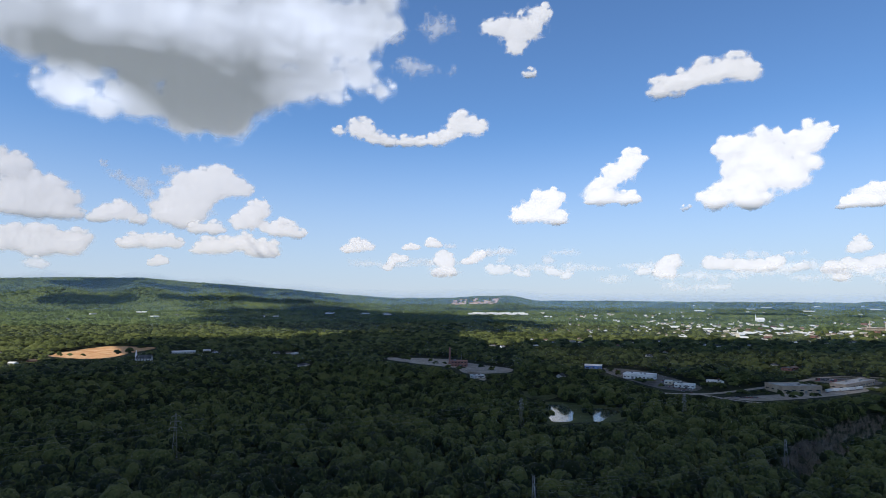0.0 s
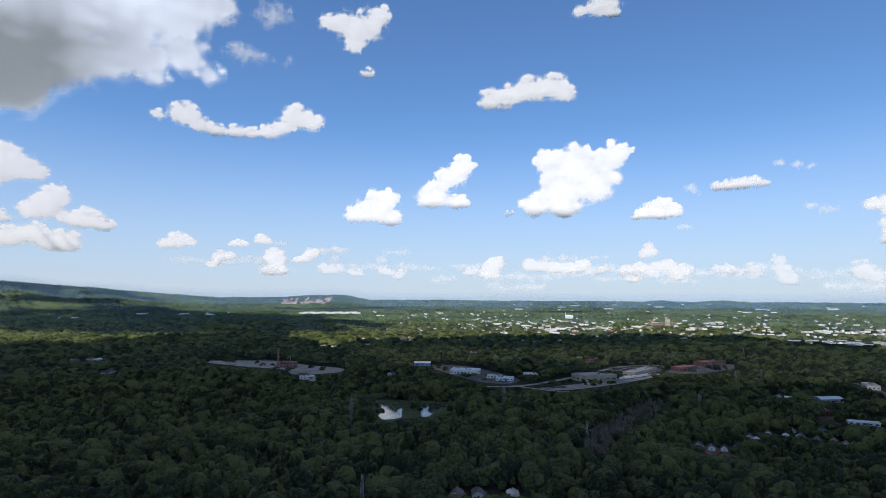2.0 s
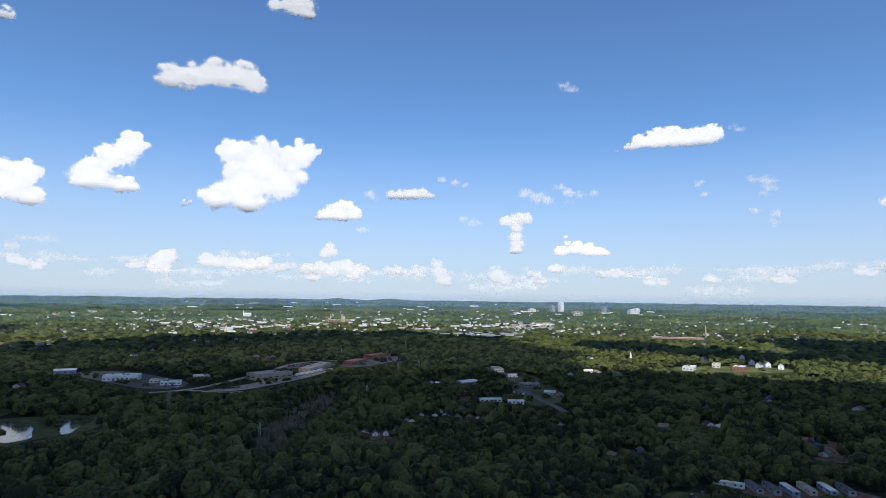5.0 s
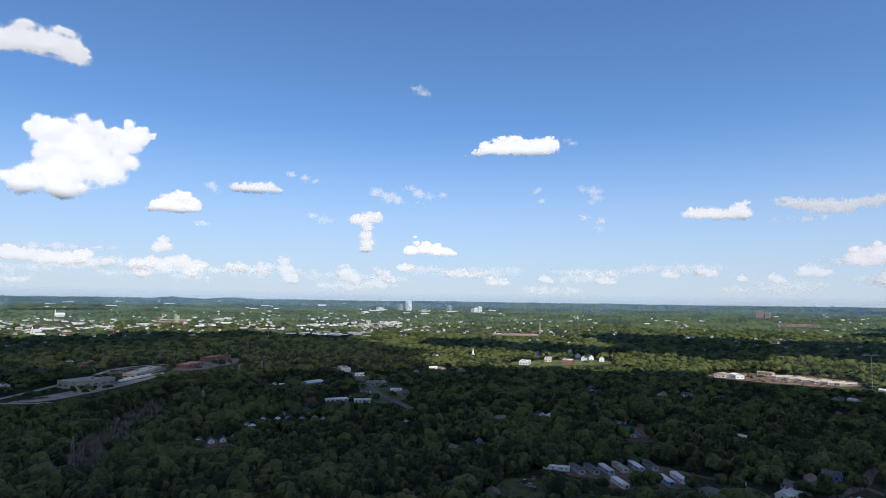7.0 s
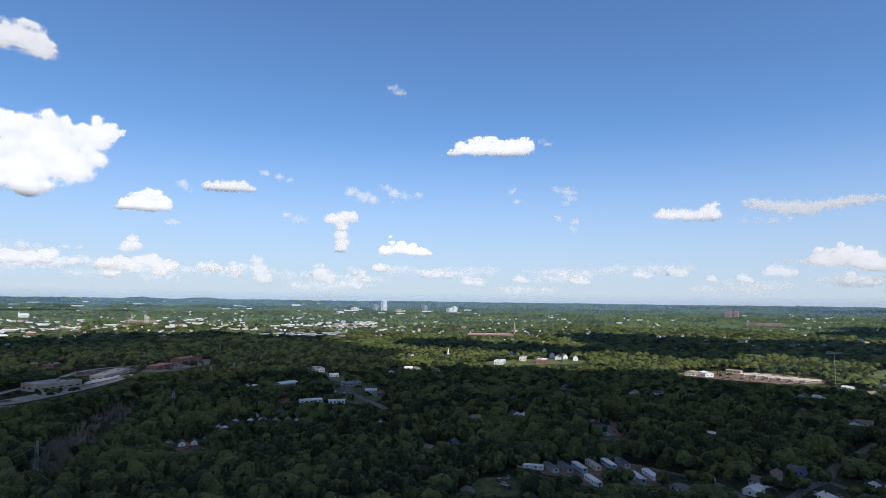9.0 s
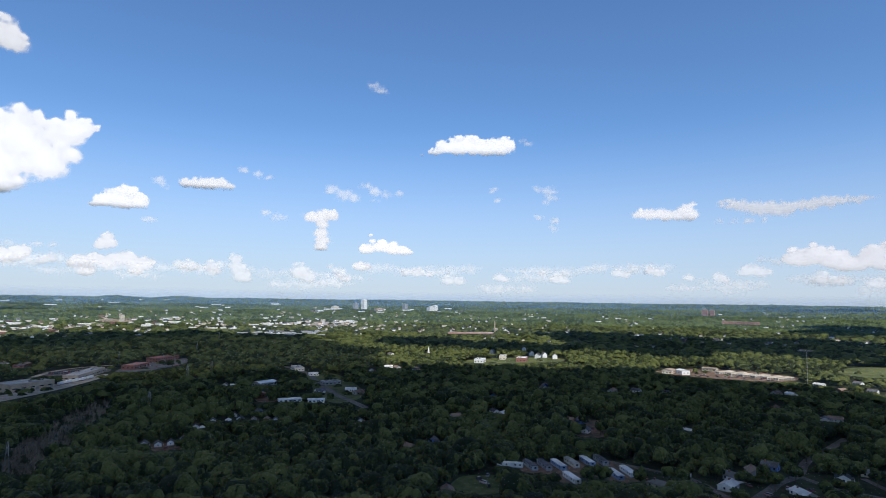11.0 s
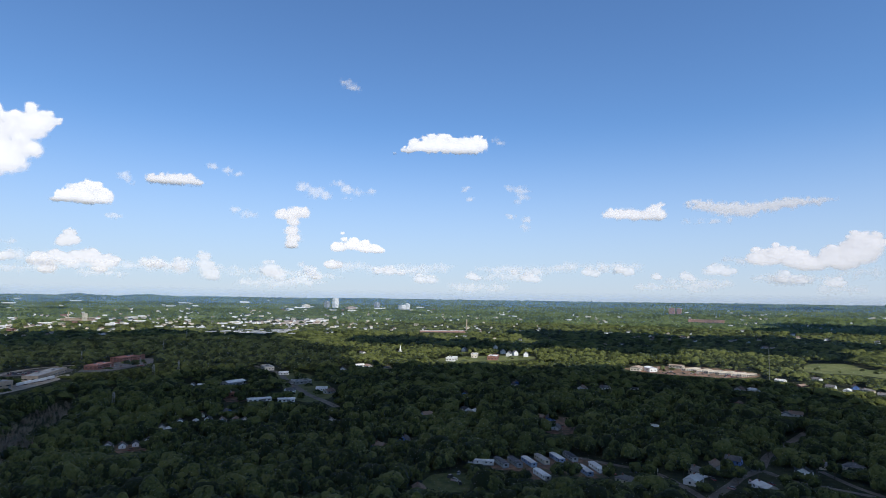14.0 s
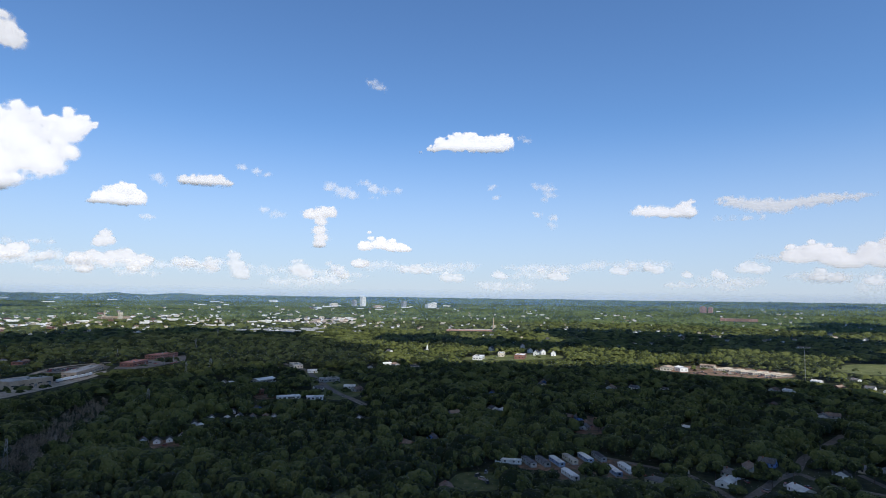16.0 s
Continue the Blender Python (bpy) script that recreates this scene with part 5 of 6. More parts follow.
# ---- chimneys, masts and transmission towers ----
def chimney(label, h, r0, r1, material):
    ob = thing("factory_chimney", label, "chimney")
    part("shaft", tube([(0, 0, 0), (0, 0, h * 0.5), (0, 0, h)], [r0, (r0 + r1) / 2, r1], 16), material, ob)
    part("cap", tube([(0, 0, h), (0, 0, h + 0.8)], [r1 + 0.3, r1 + 0.35], 16), material, ob)
    part("plinth", box(-r0 - 0.6, r0 + 0.6, -r0 - 0.6, r0 + 0.6, 0, 2.5), material, ob)
    return ob


def mast(label, h):
    ob = thing("radio_mast", label, "mast")
    for k in range(3):
        a = k * 2.094
        part("leg", tube([(0.6 * math.cos(a), 0.6 * math.sin(a), 0), (0.3 * math.cos(a), 0.3 * math.sin(a), h)], [0.07, 0.06], 5), PALE, ob)
    for i in range(int(h / 4)):
        part("brace", merged(*[tube([(0.5 * math.cos(k * 2.094), 0.5 * math.sin(k * 2.094), 4 * i), (0.45 * math.cos((k + 1) * 2.094), 0.45 * math.sin((k + 1) * 2.094), 4 * i + 4)], [0.07, 0.07], 3) for k in range(3)]), PALE, ob)
    part("antenna", tube([(0, 0, h), (0, 0, h + 4)], [0.08, 0.05], 6), PALE, ob)
    return ob


put(chimney("tall red brick factory chimney over a demolished mill", 27, 1.9, 1.3, BRICK), 0.75, 1015, 0, 6, 1.0)
put(chimney("thin steel flue beside the mill", 16, 0.5, 0.45, STEEL), 1.85, 990, 0, 4, 1.0)
put(chimney("tall tan brick factory chimney", 46, 2.4, 1.6, TAN_BRICK), 70.6, 1790, 0, 8, 6.0)
put(mast("tall slim steel lattice radio mast", 46), 97.1, 950, 0, 6, 4.0)
TOWERS = [(-23.9, 425, 35.5, 60), (7.57, 494, 30, 40), (22.1, 593, 25, 50), (8.7, 280, 30, 0), (39.5, 640, 18.5, 20), (29.8, 430, 25, 20), (-22.2, 1825, 31, 20), (37.0, 1075, 22, 40), (43.1, 1225, 25, 30), (44.9, 1530, 26, 30), (42.4, 840, 22, 20), (44.4, 900, 20, 20), (-28.6, 2368, 31, 20), (-26.1, 1952, 31, 20), (-10.6, 3311, 31, 20), (-16.3, 3600, 31, 20)]
BUILT = {}
for b, d, h, a in TOWERS:
    if h in BUILT:
        again(BUILT[h], b, d, a, 4, 9.0)
    else:
        BUILT[h] = put(pylon(h), b, d, a, 4, 9.0)


def wires(a, b, ha, hb, heading):
    """Six sagging conductors from tower to tower."""
    p, q = spot(*a), spot(*b)
    side = toward(heading)
    for z, reach in ((0.70, 3.6), (0.80, 3.1), (0.90, 2.5)):
        for s in (-1, 1):
            ends = [p + side * s * reach + Vector((0, 0, ha * z)), q + side * s * reach + Vector((0, 0, hb * z))]
            pts = [ends[0].lerp(ends[1], t / 14) - Vector((0, 0, 5.5 * (1 - (2 * t / 14 - 1) ** 2))) for t in range(15)]
            ob = part("power_line", tube(pts, [0.018] * 15, 4), STEEL, None)
            tagged(ob, "thin sagging steel power line between towers", "power line", "power lines")


wires((-23.9, 425), (-52, 470), 35.5, 33, 60)
wires((-23.9, 425), (7.57, 494), 35.5, 30, 50)
wires((7.57, 494), (22.1, 593), 30, 25, 45)
wires((8.7, 280), (29.8, 430), 30, 25, 10)
wires((29.8, 430), (39.5, 640), 25, 18.5, 20)

# ---- the sunlit town beyond the shade ----
SALMON = surface("salmon_stucco", [(0.48, 0.34, 0.26), (0.60, 0.44, 0.34), (0.68, 0.52, 0.42)], 2.0, 0.8, 0.02, 0.4, 11, piece=0.5)
SALMON_ROOF = surface("terracotta_tiles", [(0.36, 0.20, 0.14), (0.46, 0.27, 0.19), (0.54, 0.34, 0.25)], 1.4, 0.85, 0.04, 0.3, 9, piece=0.4)
TOWN = [
    hall("low white commercial building with a pale roof", 30, 18, 8.5, WHITE, METAL, name="store", group="town buildings", count=6, doors=0, units=1, far=True),
    hall("cream commercial building with a flat roof", 24, 16, 10, CREAM, TAR, name="store", group="town buildings", count=5, floors=2, doors=0, units=1, far=True),
    hall("red brick commercial block with a flat roof", 26, 16, 10, BRICK, TAR, name="brick_block", group="town buildings", count=6, floors=2, doors=0, units=1, far=True),
    hall("long white warehouse with a pale roof", 64, 26, 8.0, WHITE, METAL, group="town buildings", count=8, doors=0, units=1, far=True),
    hall("grey mill-village block with a dark roof", 24, 13, 6.0, GREY, DARK_ROOF, name="row_block", group="mill village blocks", count=5, doors=0, units=1, far=True),
    house("white house with a grey roof in the town", 13, 9, 5.5, 2.6, WHITE, SHINGLE, porch=False, group="town houses", few=True),
    house("cream house with a brown roof in the town", 13, 9, 5.2, 2.6, CREAM, BROWN_SHINGLE, porch=False, group="town houses", few=True),
    house("tan apartment house with a terracotta roof on the hill", 15, 9, 7.5, 2.6, SALMON, SALMON_ROOF, porch=False, group="houses on the hill", few=True),
]
FAR_HOUSES = []  # where the many small houses of the town stand
TOWN_USED = set()


def town(kind, b, d, a, wide, seen, f=None):
    if kind in (5, 6) and d > 1850:  # too many and too small to count
        FAR_HOUSES.append((b, d, a, pick.uniform(0.8, 1.2), kind))
        p = spot(b, d)
        SIGHT.append((b, math.degrees(5 / d), d, p.z + 1.5))
        CLEAR.append((p.x, p.y, p.x, p.y, 8))
        return None
    fresh = kind not in TOWN_USED
    TOWN_USED.add(kind)
    f = f or 1.0 if kind in (3, 4) or f else pick.uniform(0.5, 0.85) if kind < 5 else pick.uniform(0.8, 1.2)
    ob = (put if fresh else again)(TOWN[kind], b, d, a, wide * f, seen)
    ob.matrix_basis = ob.matrix_basis @ Matrix.Diagonal((f, f, 0.5 + 0.5 * f, 1))
    return ob


pick = random.Random(12)
# quarters: bearings, distances, how many, kinds
for b0, b1, d0, d1, n, kinds in [(19, 27, 2050, 2700, 20, (0, 1, 5, 5)), (25, 33, 1850, 2700, 30, (0, 0, 1, 2, 5, 6)), (32, 42, 2050, 2900, 34, (0, 1, 1, 2, 0, 5, 6)), (40, 50, 2000, 2800, 30, (0, 5, 5, 6, 1)),
                                 (50, 58, 2200, 2700, 20, (0, 1, 1, 0, 5)), (56, 72, 2000, 3100, 30, (0, 1, 5, 6, 5)), (53, 68, 3200, 3700, 22, (0, 1, 2, 3)), (72, 84, 2500, 3400, 14, (0, 1, 1, 5)), (84, 106, 2300, 3900, 22, (0, 1, 5, 5)),
                                 (9, 22, 2700, 3400, 18, (0, 1, 5)), (22, 52, 3300, 4500, 30, (0, 1, 3)), (66, 106, 1500, 2100, 26, (5, 6, 6)), (-38, -2, 2700, 3300, 16, (0, 5, 3)), (18, 60, 1750, 2700, 70, (5, 6)), (8, 30, 1400, 2000, 14, (5, 6)),
                                 (12, 62, 1950, 3300, 190, (5, 6, 5)), (62, 105, 1700, 3300, 60, (5, 6, 5))]:
    for i in range(n):
        k = pick.choice(kinds)
        town(k, pick.uniform(b0, b1), pick.uniform(d0, d1), pick.uniform(0, 180), (30, 22, 26, 50, 20, 10, 10)[k], 3.5)
for i in range(13):  # a long row of white warehouses below the hill
    town((3, 0, 3)[i % 3], 2.8 + 0.43 * i, 3190 + 40 * (i % 3), 92 + 9 * (i % 2), 46, 0.5, (0.9, 1.0, 0.8)[i % 3])
for b, d, a in ((21.5, 2360, 110), (24.2, 2280, 120), (27.4, 2130, 112), (29.6, 2420, 130), (31.8, 2180, 118), (34.2, 2330, 125), (38.9, 2210, 135), (41.2, 2380, 130), (49.0, 2290, 140)):  # large white stores
    town(3, b, d, a, 44, 1.0, 0.75)
for i in range(56):  # houses on the hill
    f = pick.random()
    town(7, 0.9 + 4.7 * pick.random(), 3900 + 560 * f * f, pick.uniform(60, 120), 18, 1.5, pick.uniform(1.0, 1.3))
for b, d in ((45.2, 2030), (46.2, 2010), (43.9, 2040), (42.6, 2060)):
    town(0, b, d, 95, 30, 3.0)
for i in range(26):
    ob = town(4, pick.uniform(46.8, 54.3), pick.uniform(1720, 1900), pick.choice((50, 140)), 26, 4.0)


def far_houses():
    """The small houses of the town, far off among the trees."""
    v, f, which = [], [], []
    for b, d, a, k, kind in FAR_HOUSES:
        p = spot(b, d)
        m = pose(p.x, p.y, p.z, 0, 0, 90 - a) @ Matrix.Diagonal((k, k, 0.5 + 0.5 * k, 1))
        h = 5.5 if kind == 5 else 5.2
        for shape, slot in ((gabled(13, 9, h, 2.6), 0 if kind == 5 else 2), (pitched(13, 9, h, 2.6), 1 if kind == 5 else 3)):
            f += [tuple(i + len(v) for i in q) for q in shape[1]]
            which += [slot] * len(shape[1])
            v += [tuple(m @ Vector(q)) for q in shape[0]]
    me = bpy.data.meshes.new("far_houses")
    me.from_pydata(v, [], f)
    for material in (WHITE, SHINGLE, CREAM, BROWN_SHINGLE):
        me.materials.append(material)
    me.polygons.foreach_set("material_index", which)
    tagged(new("far_houses", me), "many small white and cream houses among distant trees", "houses", kind="stuff")


far_houses()
put(church("tall white church over the town", WHITE, METAL, 34, 14, 12, 16), 28.3, 2840, 90, 30, 3.0)
put(church("white stone church with a steep roof", CREAM, METAL, 30, 14, 9, 8), 26.8, 1930, 60, 30, 2.0)
put(hall("long tan brick mill with rows of windows", 110, 22, 14, TAN_BRICK, TAR, name="mill", floors=3, count=18, doors=2, far=True), 36.6, 2440, 95, 110, 5.0)
put(chimney("tall brick chimney of the mill", 36, 2.2, 1.5, TAN_BRICK), 35.9, 2430, 0, 8, 5.0)
put(hall("square cream water tower building of the mill", 12, 12, 30, CREAM, TAR, name="mill_tower", floors=6, count=3, units=1, doors=0), 37.05, 2425, 95, 12, 5.0)
put(hall("long low brick plant with a pale roof", 150, 30, 9, ROSE_BRICK, METAL, name="plant", count=20, doors=5, far=True), 68.4, 1835, 155, 150, 3.0)
put(hall("long red brick hospital block", 140, 26, 16, ROSE_BRICK, TAR, name="hospital", floors=4, count=20, doors=2, far=True), 92.3, 2750, 0, 140, 5.0)


def tower(label, l, w, h, floors, wall, count):
    ob = hall(label, l, w, h, wall, TAR, name="office_tower", group="towers of the city centre", floors=floors, count=count, units=4, doors=1, window_high=0.55, far=True)
    part("penthouse", box(-l * 0.25, l * 0.25, -w * 0.25, w * 0.25, h + 0.12, h + 4.0), wall, ob)
    return ob


put(tower("tall pale office tower over the city centre", 27, 24, 60, 18, WHITE, 7), 57.95, 3587, 105, 34, 6)
put(tower("grey office tower beside the tall one", 24, 22, 40, 12, GREY, 6), 57.15, 3600, 105, 30, 6)
put(tower("pale square office block", 40, 26, 22, 6, CREAM, 9), 55.2, 3560, 108, 46, 4)
put(tower("pale grey office tower", 26, 22, 36, 11, GREY, 6), 61.9, 3580, 105, 30, 6)
put(tower("white terraced office block", 44, 26, 26, 7, WHITE, 10), 64.4, 3440, 112, 50, 4)
put(tower("white stepped office block", 26, 22, 34, 9, WHITE, 7), 64.8, 3452, 112, 30, 4)
put(tower("low brick office block", 60, 24, 14, 4, TAN_BRICK, 14), 59.4, 3480, 106, 64, 3)
put(tower("tall red brick apartment tower", 30, 22, 34, 10, ROSE_BRICK, 7), 89.5, 3480, 10, 34, 3)
put(tower("red brick apartment tower", 22, 22, 31, 9, ROSE_BRICK, 6), 90.1, 3490, 10, 26, 3)


DEAD = surface("bare_twigs", [(0.13, 0.108, 0.082), (0.20, 0.17, 0.13), (0.27, 0.23, 0.18)], 2.0, 0.9, 0, None, 12, island=0.6, spec=0.1)
THICKET = [(30.0, 440), (31.6, 500), (34.0, 560), (36.6, 690)]
for a, b in zip(THICKET[:-1], THICKET[1:]):
    p, q = spot(*a), spot(*b)
    CLEAR.append((p.x, p.y, q.x, q.y, 15))


def thicket():
    """Grey leafless saplings along a cutting."""
    tris = []
    for a, b in zip(THICKET[:-1], THICKET[1:]):
        p, q = spot(*a), spot(*b)
        side = Vector((-(q - p).y, (q - p).x, 0)).normalized()
        for i in range(230):
            foot = p.lerp(q, random.random()) + side * random.uniform(-21, 21)
            h = random.uniform(3.5, 7.5)
            for k in range(40):
                z = random.uniform(0.25, 0.8) * h
                start = foot + Vector((random.gauss(0, 0.3), random.gauss(0, 0.3), z))
                tip = start + Vector((random.gauss(0, 1.3), random.gauss(0, 1.3), random.uniform(0.2, 0.4) * h))
                w = Vector((random.gauss(0, 1), random.gauss(0, 1), 0)).normalized() * 0.12
                tris += [start - w, start + w, tip]
            w = Vector((0.12, 0.08, 0))
            tris += [foot - w, foot + w, foot + Vector((0, 0, h * 0.9))]
    v = np.array([tuple(q) for q in tris])
    tagged(link_mesh("bare_thicket", v, np.arange(len(v)).reshape(-1, 3), DEAD), "grey-brown leafless saplings along a cutting", "thicket", kind="stuff")


thicket()

# ---- woods ----
def near_strip(p, strip):
    x0, y0, x1, y1, w = strip
    a, e = np.array([x0, y0]), np.array([x1 - x0, y1 - y0])
    t = np.clip(((p - a) @ e) / max(e @ e, 1e-6), 0, 1)
    return np.hypot(*(p - a - t[:, None] * e).T) < w


def inside(p, ring):
    hit = np.zeros(len(p), bool)
    lo, hi = ring.min(0), ring.max(0)
    m = np.nonzero(((p > lo) & (p < hi)).all(1))[0]
    q = p[m]
    odd = np.zeros(len(q), bool)
    for a, b in zip(ring, np.roll(ring, -1, 0)):
        cross = (a[1] > q[:, 1]) != (b[1] > q[:, 1])
        odd ^= cross & (q[:, 0] < (b[0] - a[0]) * (q[:, 1] - a[1]) / (b[1] - a[1] + 1e-9) + a[0])
    hit[m] = odd
    return hit


def wood_points(d0, d1, gap, seed):
    """Places for trees on a jittered grid between two distances, off open ground, with heights cut below the camera's
    sightlines.
    """
    r = np.random.default_rng(seed)
    g = np.arange(-d1, d1, gap)
    gx, gy = np.meshgrid(g, g)
    p = np.stack([gx.ravel(), gy.ravel()], 1)
    d, b = np.hypot(*p.T), np.degrees(np.arctan2(p[:, 0], p[:, 1]))
    p = p[(d > d0) & (d < d1) & (b > -43) & (b < 108)]
    p = p + r.uniform(-0.48, 0.48, p.shape) * gap * (1.0 if d0 < 690 else 1.9)
    stand = np.sin(p[:, 0] / 47 + 2 * np.sin(p[:, 1] / 90)) * np.sin(p[:, 1] / 61 + 1.5 * np.sin(p[:, 0] / 110))
    size = np.clip(r.lognormal(0, 0.34 if d0 < 690 else 0.32, len(p)), 0.5, 1.65)
    h = np.clip(r.normal(11, 2.4, len(p)) + 2.0 * stand + (size - 1) * 3.5, 6, 19)
    keep = np.ones(len(p), bool)
    for strip in CLEAR:
        keep &= ~near_strip(p, strip)
    for ring, share in PATCHES:
        keep &= ~inside(p, np.array(ring)) | (r.random(len(p)) < share)
    p, h, size = p[keep], h[keep], size[keep]
    d, b = np.hypot(*p.T), np.degrees(np.arctan2(p[:, 0], p[:, 1]))
    z = lift(p[:, 0], p[:, 1])
    for sb, sw, sd, sz in SIGHT:
        m = (np.abs(b - sb) < sw + np.degrees(4 / d)) & (d < sd)
        h[m] = np.minimum(h[m], EYE - (EYE - sz) * d[m] / sd - z[m])
    keep = h > np.where(d > 600, 6.0, 4.5)
    return np.column_stack([p, z])[keep], h[keep], size[keep], r


def lumpy(shape, amount, seed, squash=1.0):
    v, f = shape
    noise.seed_set(seed + 1)
    w = np.array([1 + amount * noise.noise(Vector(q) * 1.7 + Vector((seed * 3.1, 0, 0))) * 2 for q in v])
    return v * w[:, None] * np.array([1, 1, squash]), f


def leafy(shape, count, size, seed):
    """A crown with loose leaf clumps standing off it, to break its outline."""
    v, f = shape
    r = np.random.default_rng(seed)
    k = r.integers(0, len(f), count)
    c = v[f[k]].mean(1)
    out = c / np.linalg.norm(c, axis=1)[:, None]
    q = np.stack([c * 1.04 + (out * 0.3 + r.normal(0, 1, c.shape)) * size * s for s in (1, 1, 1)], 1).reshape(-1, 3)
    return joined([(v, f), (q, np.arange(3 * count).reshape(-1, 3))])


def woods(name, label, d0, d1, gap, shapes, spread, material, seed, top=1.0):
    p, h, size, r = wood_points(d0, d1, gap, seed)
    pieces, pick = [], r.integers(0, len(shapes), len(p))
    for i, shape in enumerate(shapes):
        m = pick == i
        n = m.sum()
        wide = spread * gap * size[m]
        tall = np.minimum(h[m] * 0.55, wide * 1.25)
        c = p[m] + np.stack([np.zeros(n), np.zeros(n), h[m] - tall * top], 1)
        pieces.append(scatter(shape, c, np.stack([wide, wide * r.uniform(0.85, 1.15, n), tall], 1), r.uniform(0, 6.28, n)))
    v, f = joined(pieces)
    tagged(link_mesh(name, v, f, material, smooth=True), label, "woods", kind="stuff")
    return len(f)


def crown(sides, rows, seed, amount=0.16):
    """A rounded lump of leaves: a top and rings of corners, each a little out of true."""
    r = np.random.default_rng(seed + 50)
    v = [(0, 0, 1.0)]
    for k, (wide, up) in enumerate(([(1.0, -0.3)] if rows == 1 else [(0.60, 0.82), (1.0, 0.22), (0.9, -0.5)][:rows])):
        for q in range(sides):
            a, w = (q + 0.5 * (k % 2)) * 2 * math.pi / sides, wide * (1 + amount * r.normal())
            v.append((w * math.cos(a), w * math.sin(a), up + 0.6 * amount * r.normal()))
    f = [(0, 1 + q, 1 + (q + 1) % sides) for q in range(sides)]
    for k in range(rows - 1):
        a, b = 1 + k * sides, 1 + (k + 1) * sides
        for q in range(sides):
            p = (q + 1) % sides
            if k % 2 == 0:
                f += [(a + q, b + q, a + p), (a + p, b + q, b + p)]
            else:
                f += [(a + q, b + q, b + p), (a + q, b + p, a + p)]
    return np.array(v), np.array(f)


def clustered(seed, lumps, sides, rows):
    """A crown of several lumps of leaves, uneven in size."""
    r = np.random.default_rng(seed + 90)
    pieces = []
    for k in range(lumps):
        v, f = crown(sides, rows, seed * 7 + k)
        size = 0.80 if k == 0 else r.uniform(0.40, 0.60)
        a, up = (k + r.uniform(-0.3, 0.3)) * 6.28 / max(1, lumps - 1), (0.15 if k == 0 else r.uniform(-0.35, 0.35))
        off = np.array([math.cos(a), math.sin(a), 0]) * (0.0 if k == 0 else r.uniform(0.5, 0.68)) + np.array([0, 0, up])
        pieces.append((v * size + off, f))
    return joined(pieces)


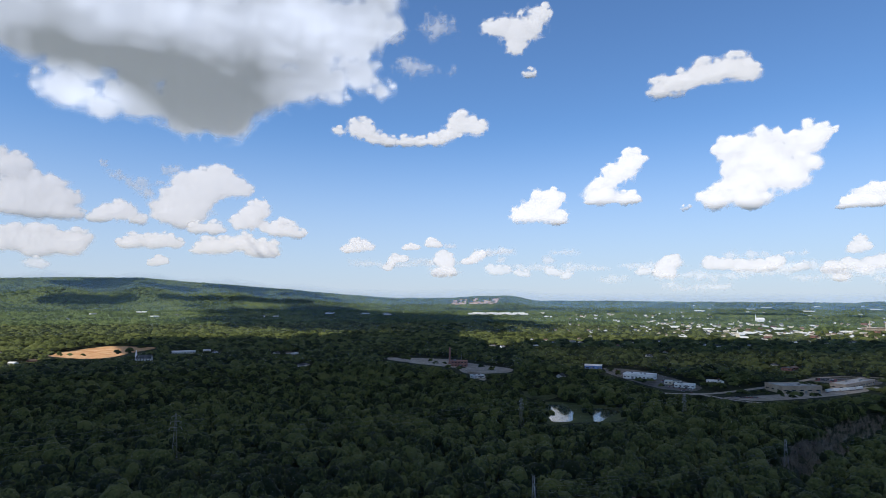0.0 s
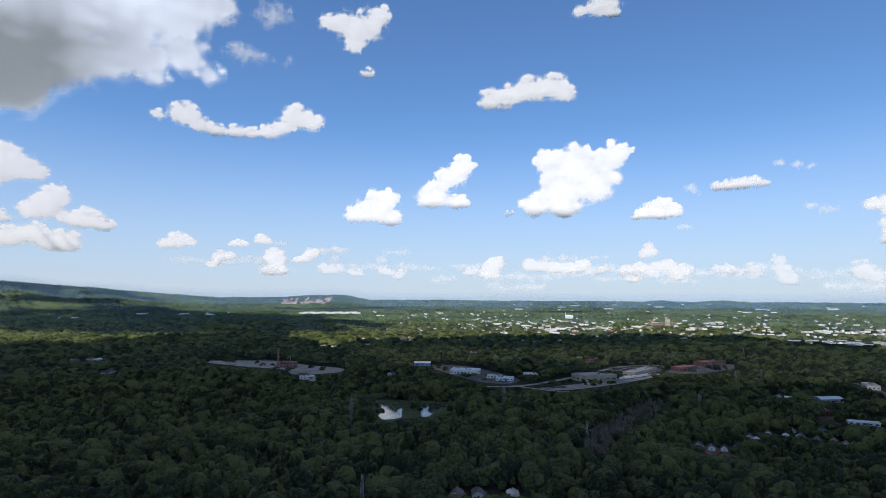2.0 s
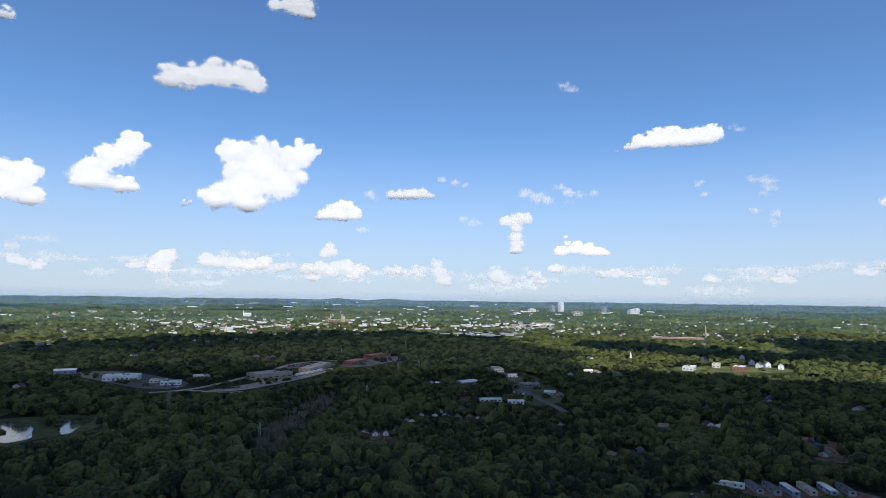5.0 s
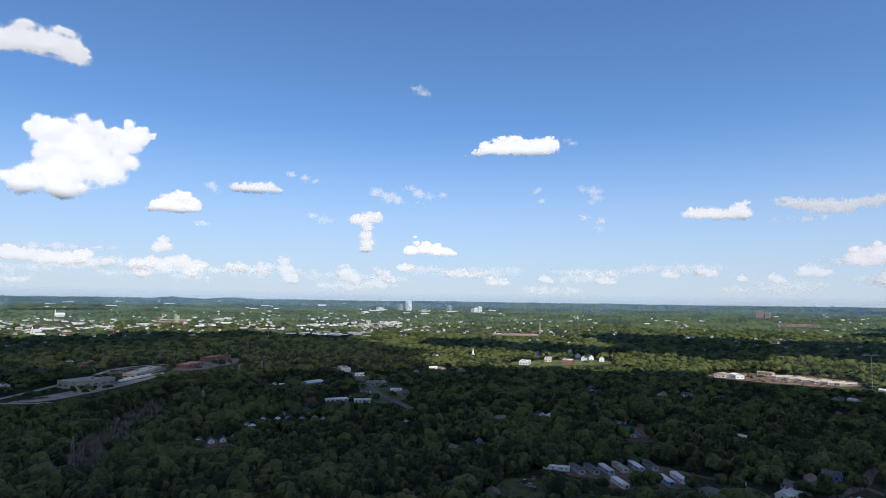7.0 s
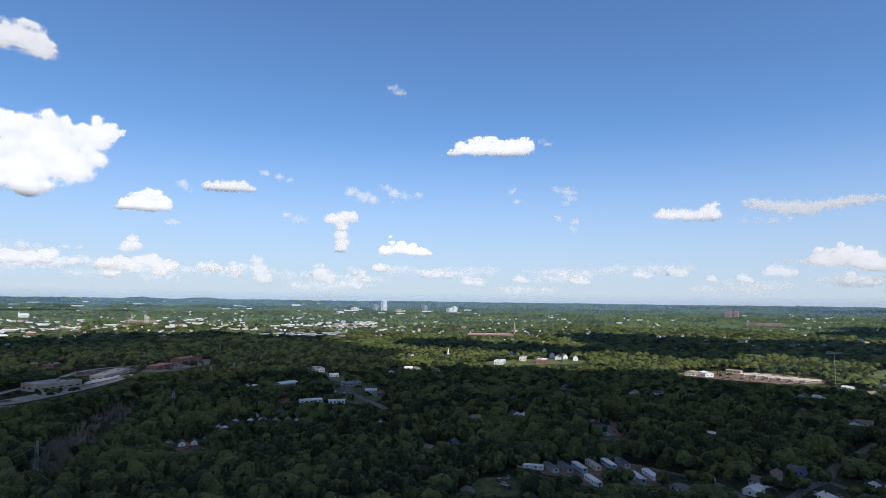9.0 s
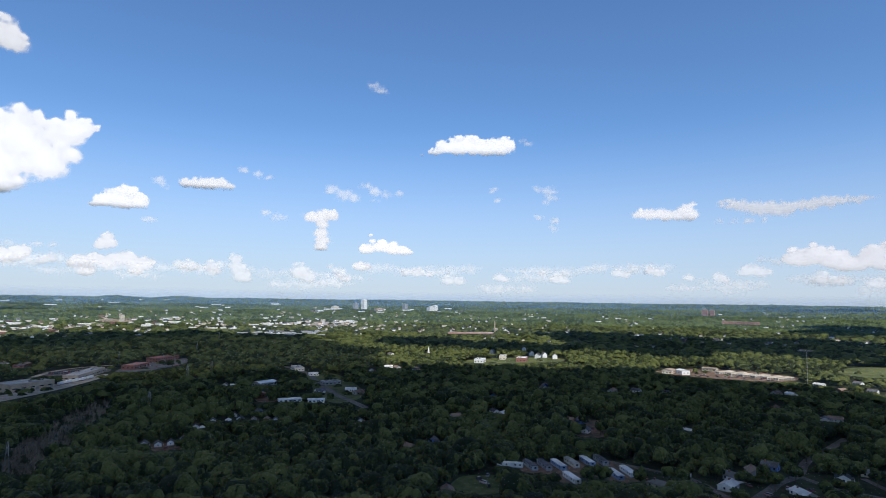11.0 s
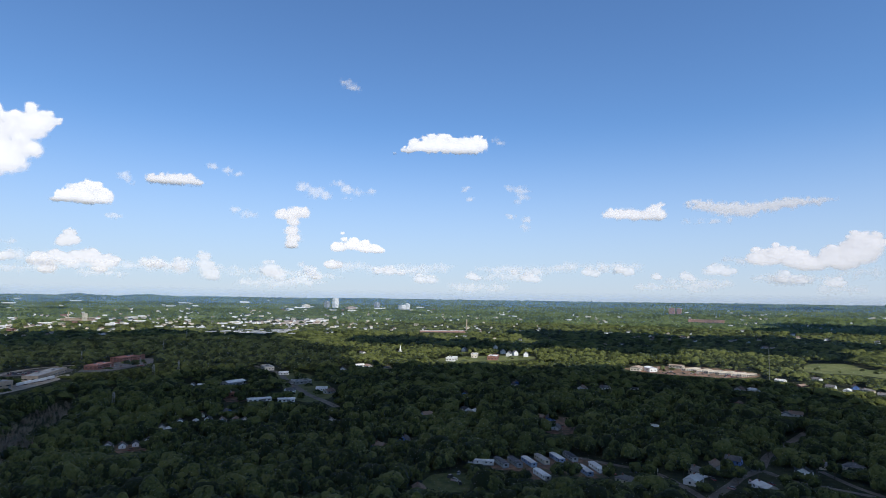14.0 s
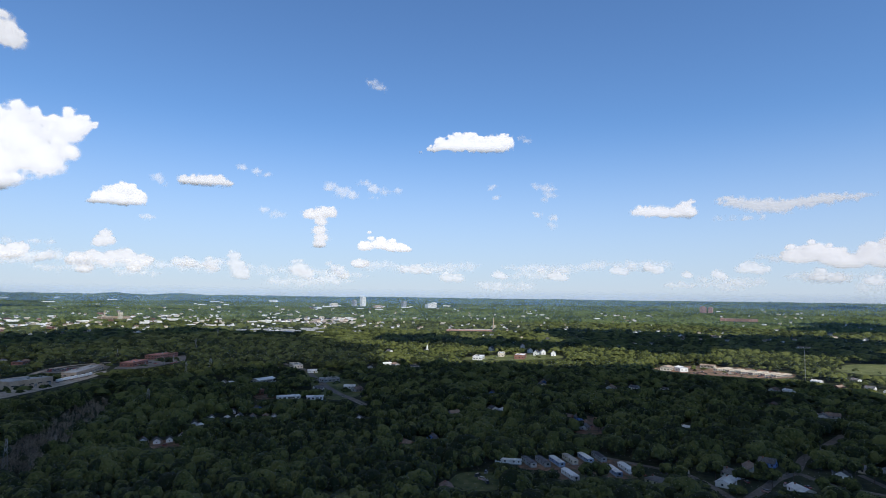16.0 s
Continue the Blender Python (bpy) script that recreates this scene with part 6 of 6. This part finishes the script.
def near_trees():
    """The trees nearest to the camera, each with its trunk, limbs and leaves."""
    bark = surface("bark", [(0.06, 0.045, 0.035), (0.11, 0.085, 0.065)], 0.5, 0.9, 0.03, 0.2)
    kinds = []
    for s in range(6):
        tree = thing("tree", "broadleaf tree with a dense dark green crown", "tree", "nearest trees")
        r = random.Random(s)
        shapes = [tube([(0, 0, 0), (0.1, 0.05, 3), (0.0, 0.1, 6), (0.1, 0, 8.5)], [0.32, 0.25, 0.18, 0.08], 7)]
        for k in range(5):
            a = k * 1.26 + r.uniform(-0.3, 0.3)
            shapes.append(tube([(0, 0, 3.5 + 0.6 * k), (1.3 * math.cos(a), 1.3 * math.sin(a), 5 + 0.6 * k), (2.6 * math.cos(a), 2.6 * math.sin(a), 6.2 + 0.6 * k)], [0.13, 0.09, 0.04], 5))
        part("trunk", merged(*shapes), bark, tree)
        pieces = []
        for k in range(8):
            v, f = lumpy(BALL_2, 0.3, s * 11 + k)
            a, size = k * 0.9 + r.uniform(-0.3, 0.3), (2.9 if k == 0 else r.uniform(1.7, 2.4))
            off = np.array([math.cos(a) * (0 if k == 0 else 2.4), math.sin(a) * (0 if k == 0 else 2.4), 8.2 if k == 0 else 7.2 + r.uniform(-1.2, 2.0)])
            pieces.append(leafy((v * size, f), 34, 0.38, s * 13 + k))
            pieces[-1] = (pieces[-1][0] + off, pieces[-1][1])
        v, f = joined(pieces)
        link_mesh("crown", v, f, LEAF, tree, True)
        kinds.append(tree)
    p, h, _, r = wood_points(255, NEAR + 6, 9.0, 21)
    for i in range(len(p)):
        size = h[i] / 11.5
        m = pose(p[i][0], p[i][1], p[i][2], 0, 0, r.uniform(0, 360))
        if i < len(kinds):
            kinds[i].matrix_basis = m
        else:
            copy_thing(kinds[i % len(kinds)], m)
    for i, (b, d) in enumerate(YARD_TREES):  # among the homes and lanes
        q = spot(b, d)
        copy_thing(kinds[i % len(kinds)], pose(q.x, q.y, q.z, 0, 0, 70 * i))
    return len(p)


NEAR = 280
YARD_TREES = [(80.0, 379), (80.8, 376), (79.2, 374), (75.2, 352), (76.2, 356), (73.8, 350), (72.4, 354), (83.9, 383), (86.3, 394), (87.4, 389), (96.0, 430), (95.5, 442), (97.6, 478), (98.9, 455),
              (100.2, 460), (92.2, 402), (94.5, 408), (93.7, 424), (101.4, 452), (98.1, 403), (90.2, 412), (89.5, 425), (96.8, 490), (97.4, 505), (100.0, 412), (94.8, 480), (70.8, 396), (69.2, 392), (78.9, 540), (80.4, 515)]
near_trees()
woods("near_woods", "dense green broadleaf treetops in cloud shade", NEAR, 690, 9.0, [leafy(clustered(s, 5, 5, 3), 40, 0.11, s) for s in range(8)], 0.60, LEAF, 11)
woods("middle_woods", "dense broadleaf woodland canopy", 690, 1320, 9.0, [clustered(s + 20, 3, 5, 2) for s in range(8)], 0.62, LEAF, 12)
woods("outer_woods", "sunlit broadleaf woods beyond the shade", 1320, 2250, 11.5, [crown(6, 2, s + 40, 0.2) for s in range(7)], 0.62, LEAF, 13)
woods("far_woods", "distant broadleaf woods", 2250, 3400, 11.5, [crown(5, 1, s + 60) for s in range(5)], 0.85, LEAF_FAR_HAZED, 14)
woods("hill_woods", "woods on the far hills at the horizon", 3400, 4820, 12.5, [crown(4, 1, s + 70) for s in range(5)], 0.85, LEAF_FAR_HAZED, 15)
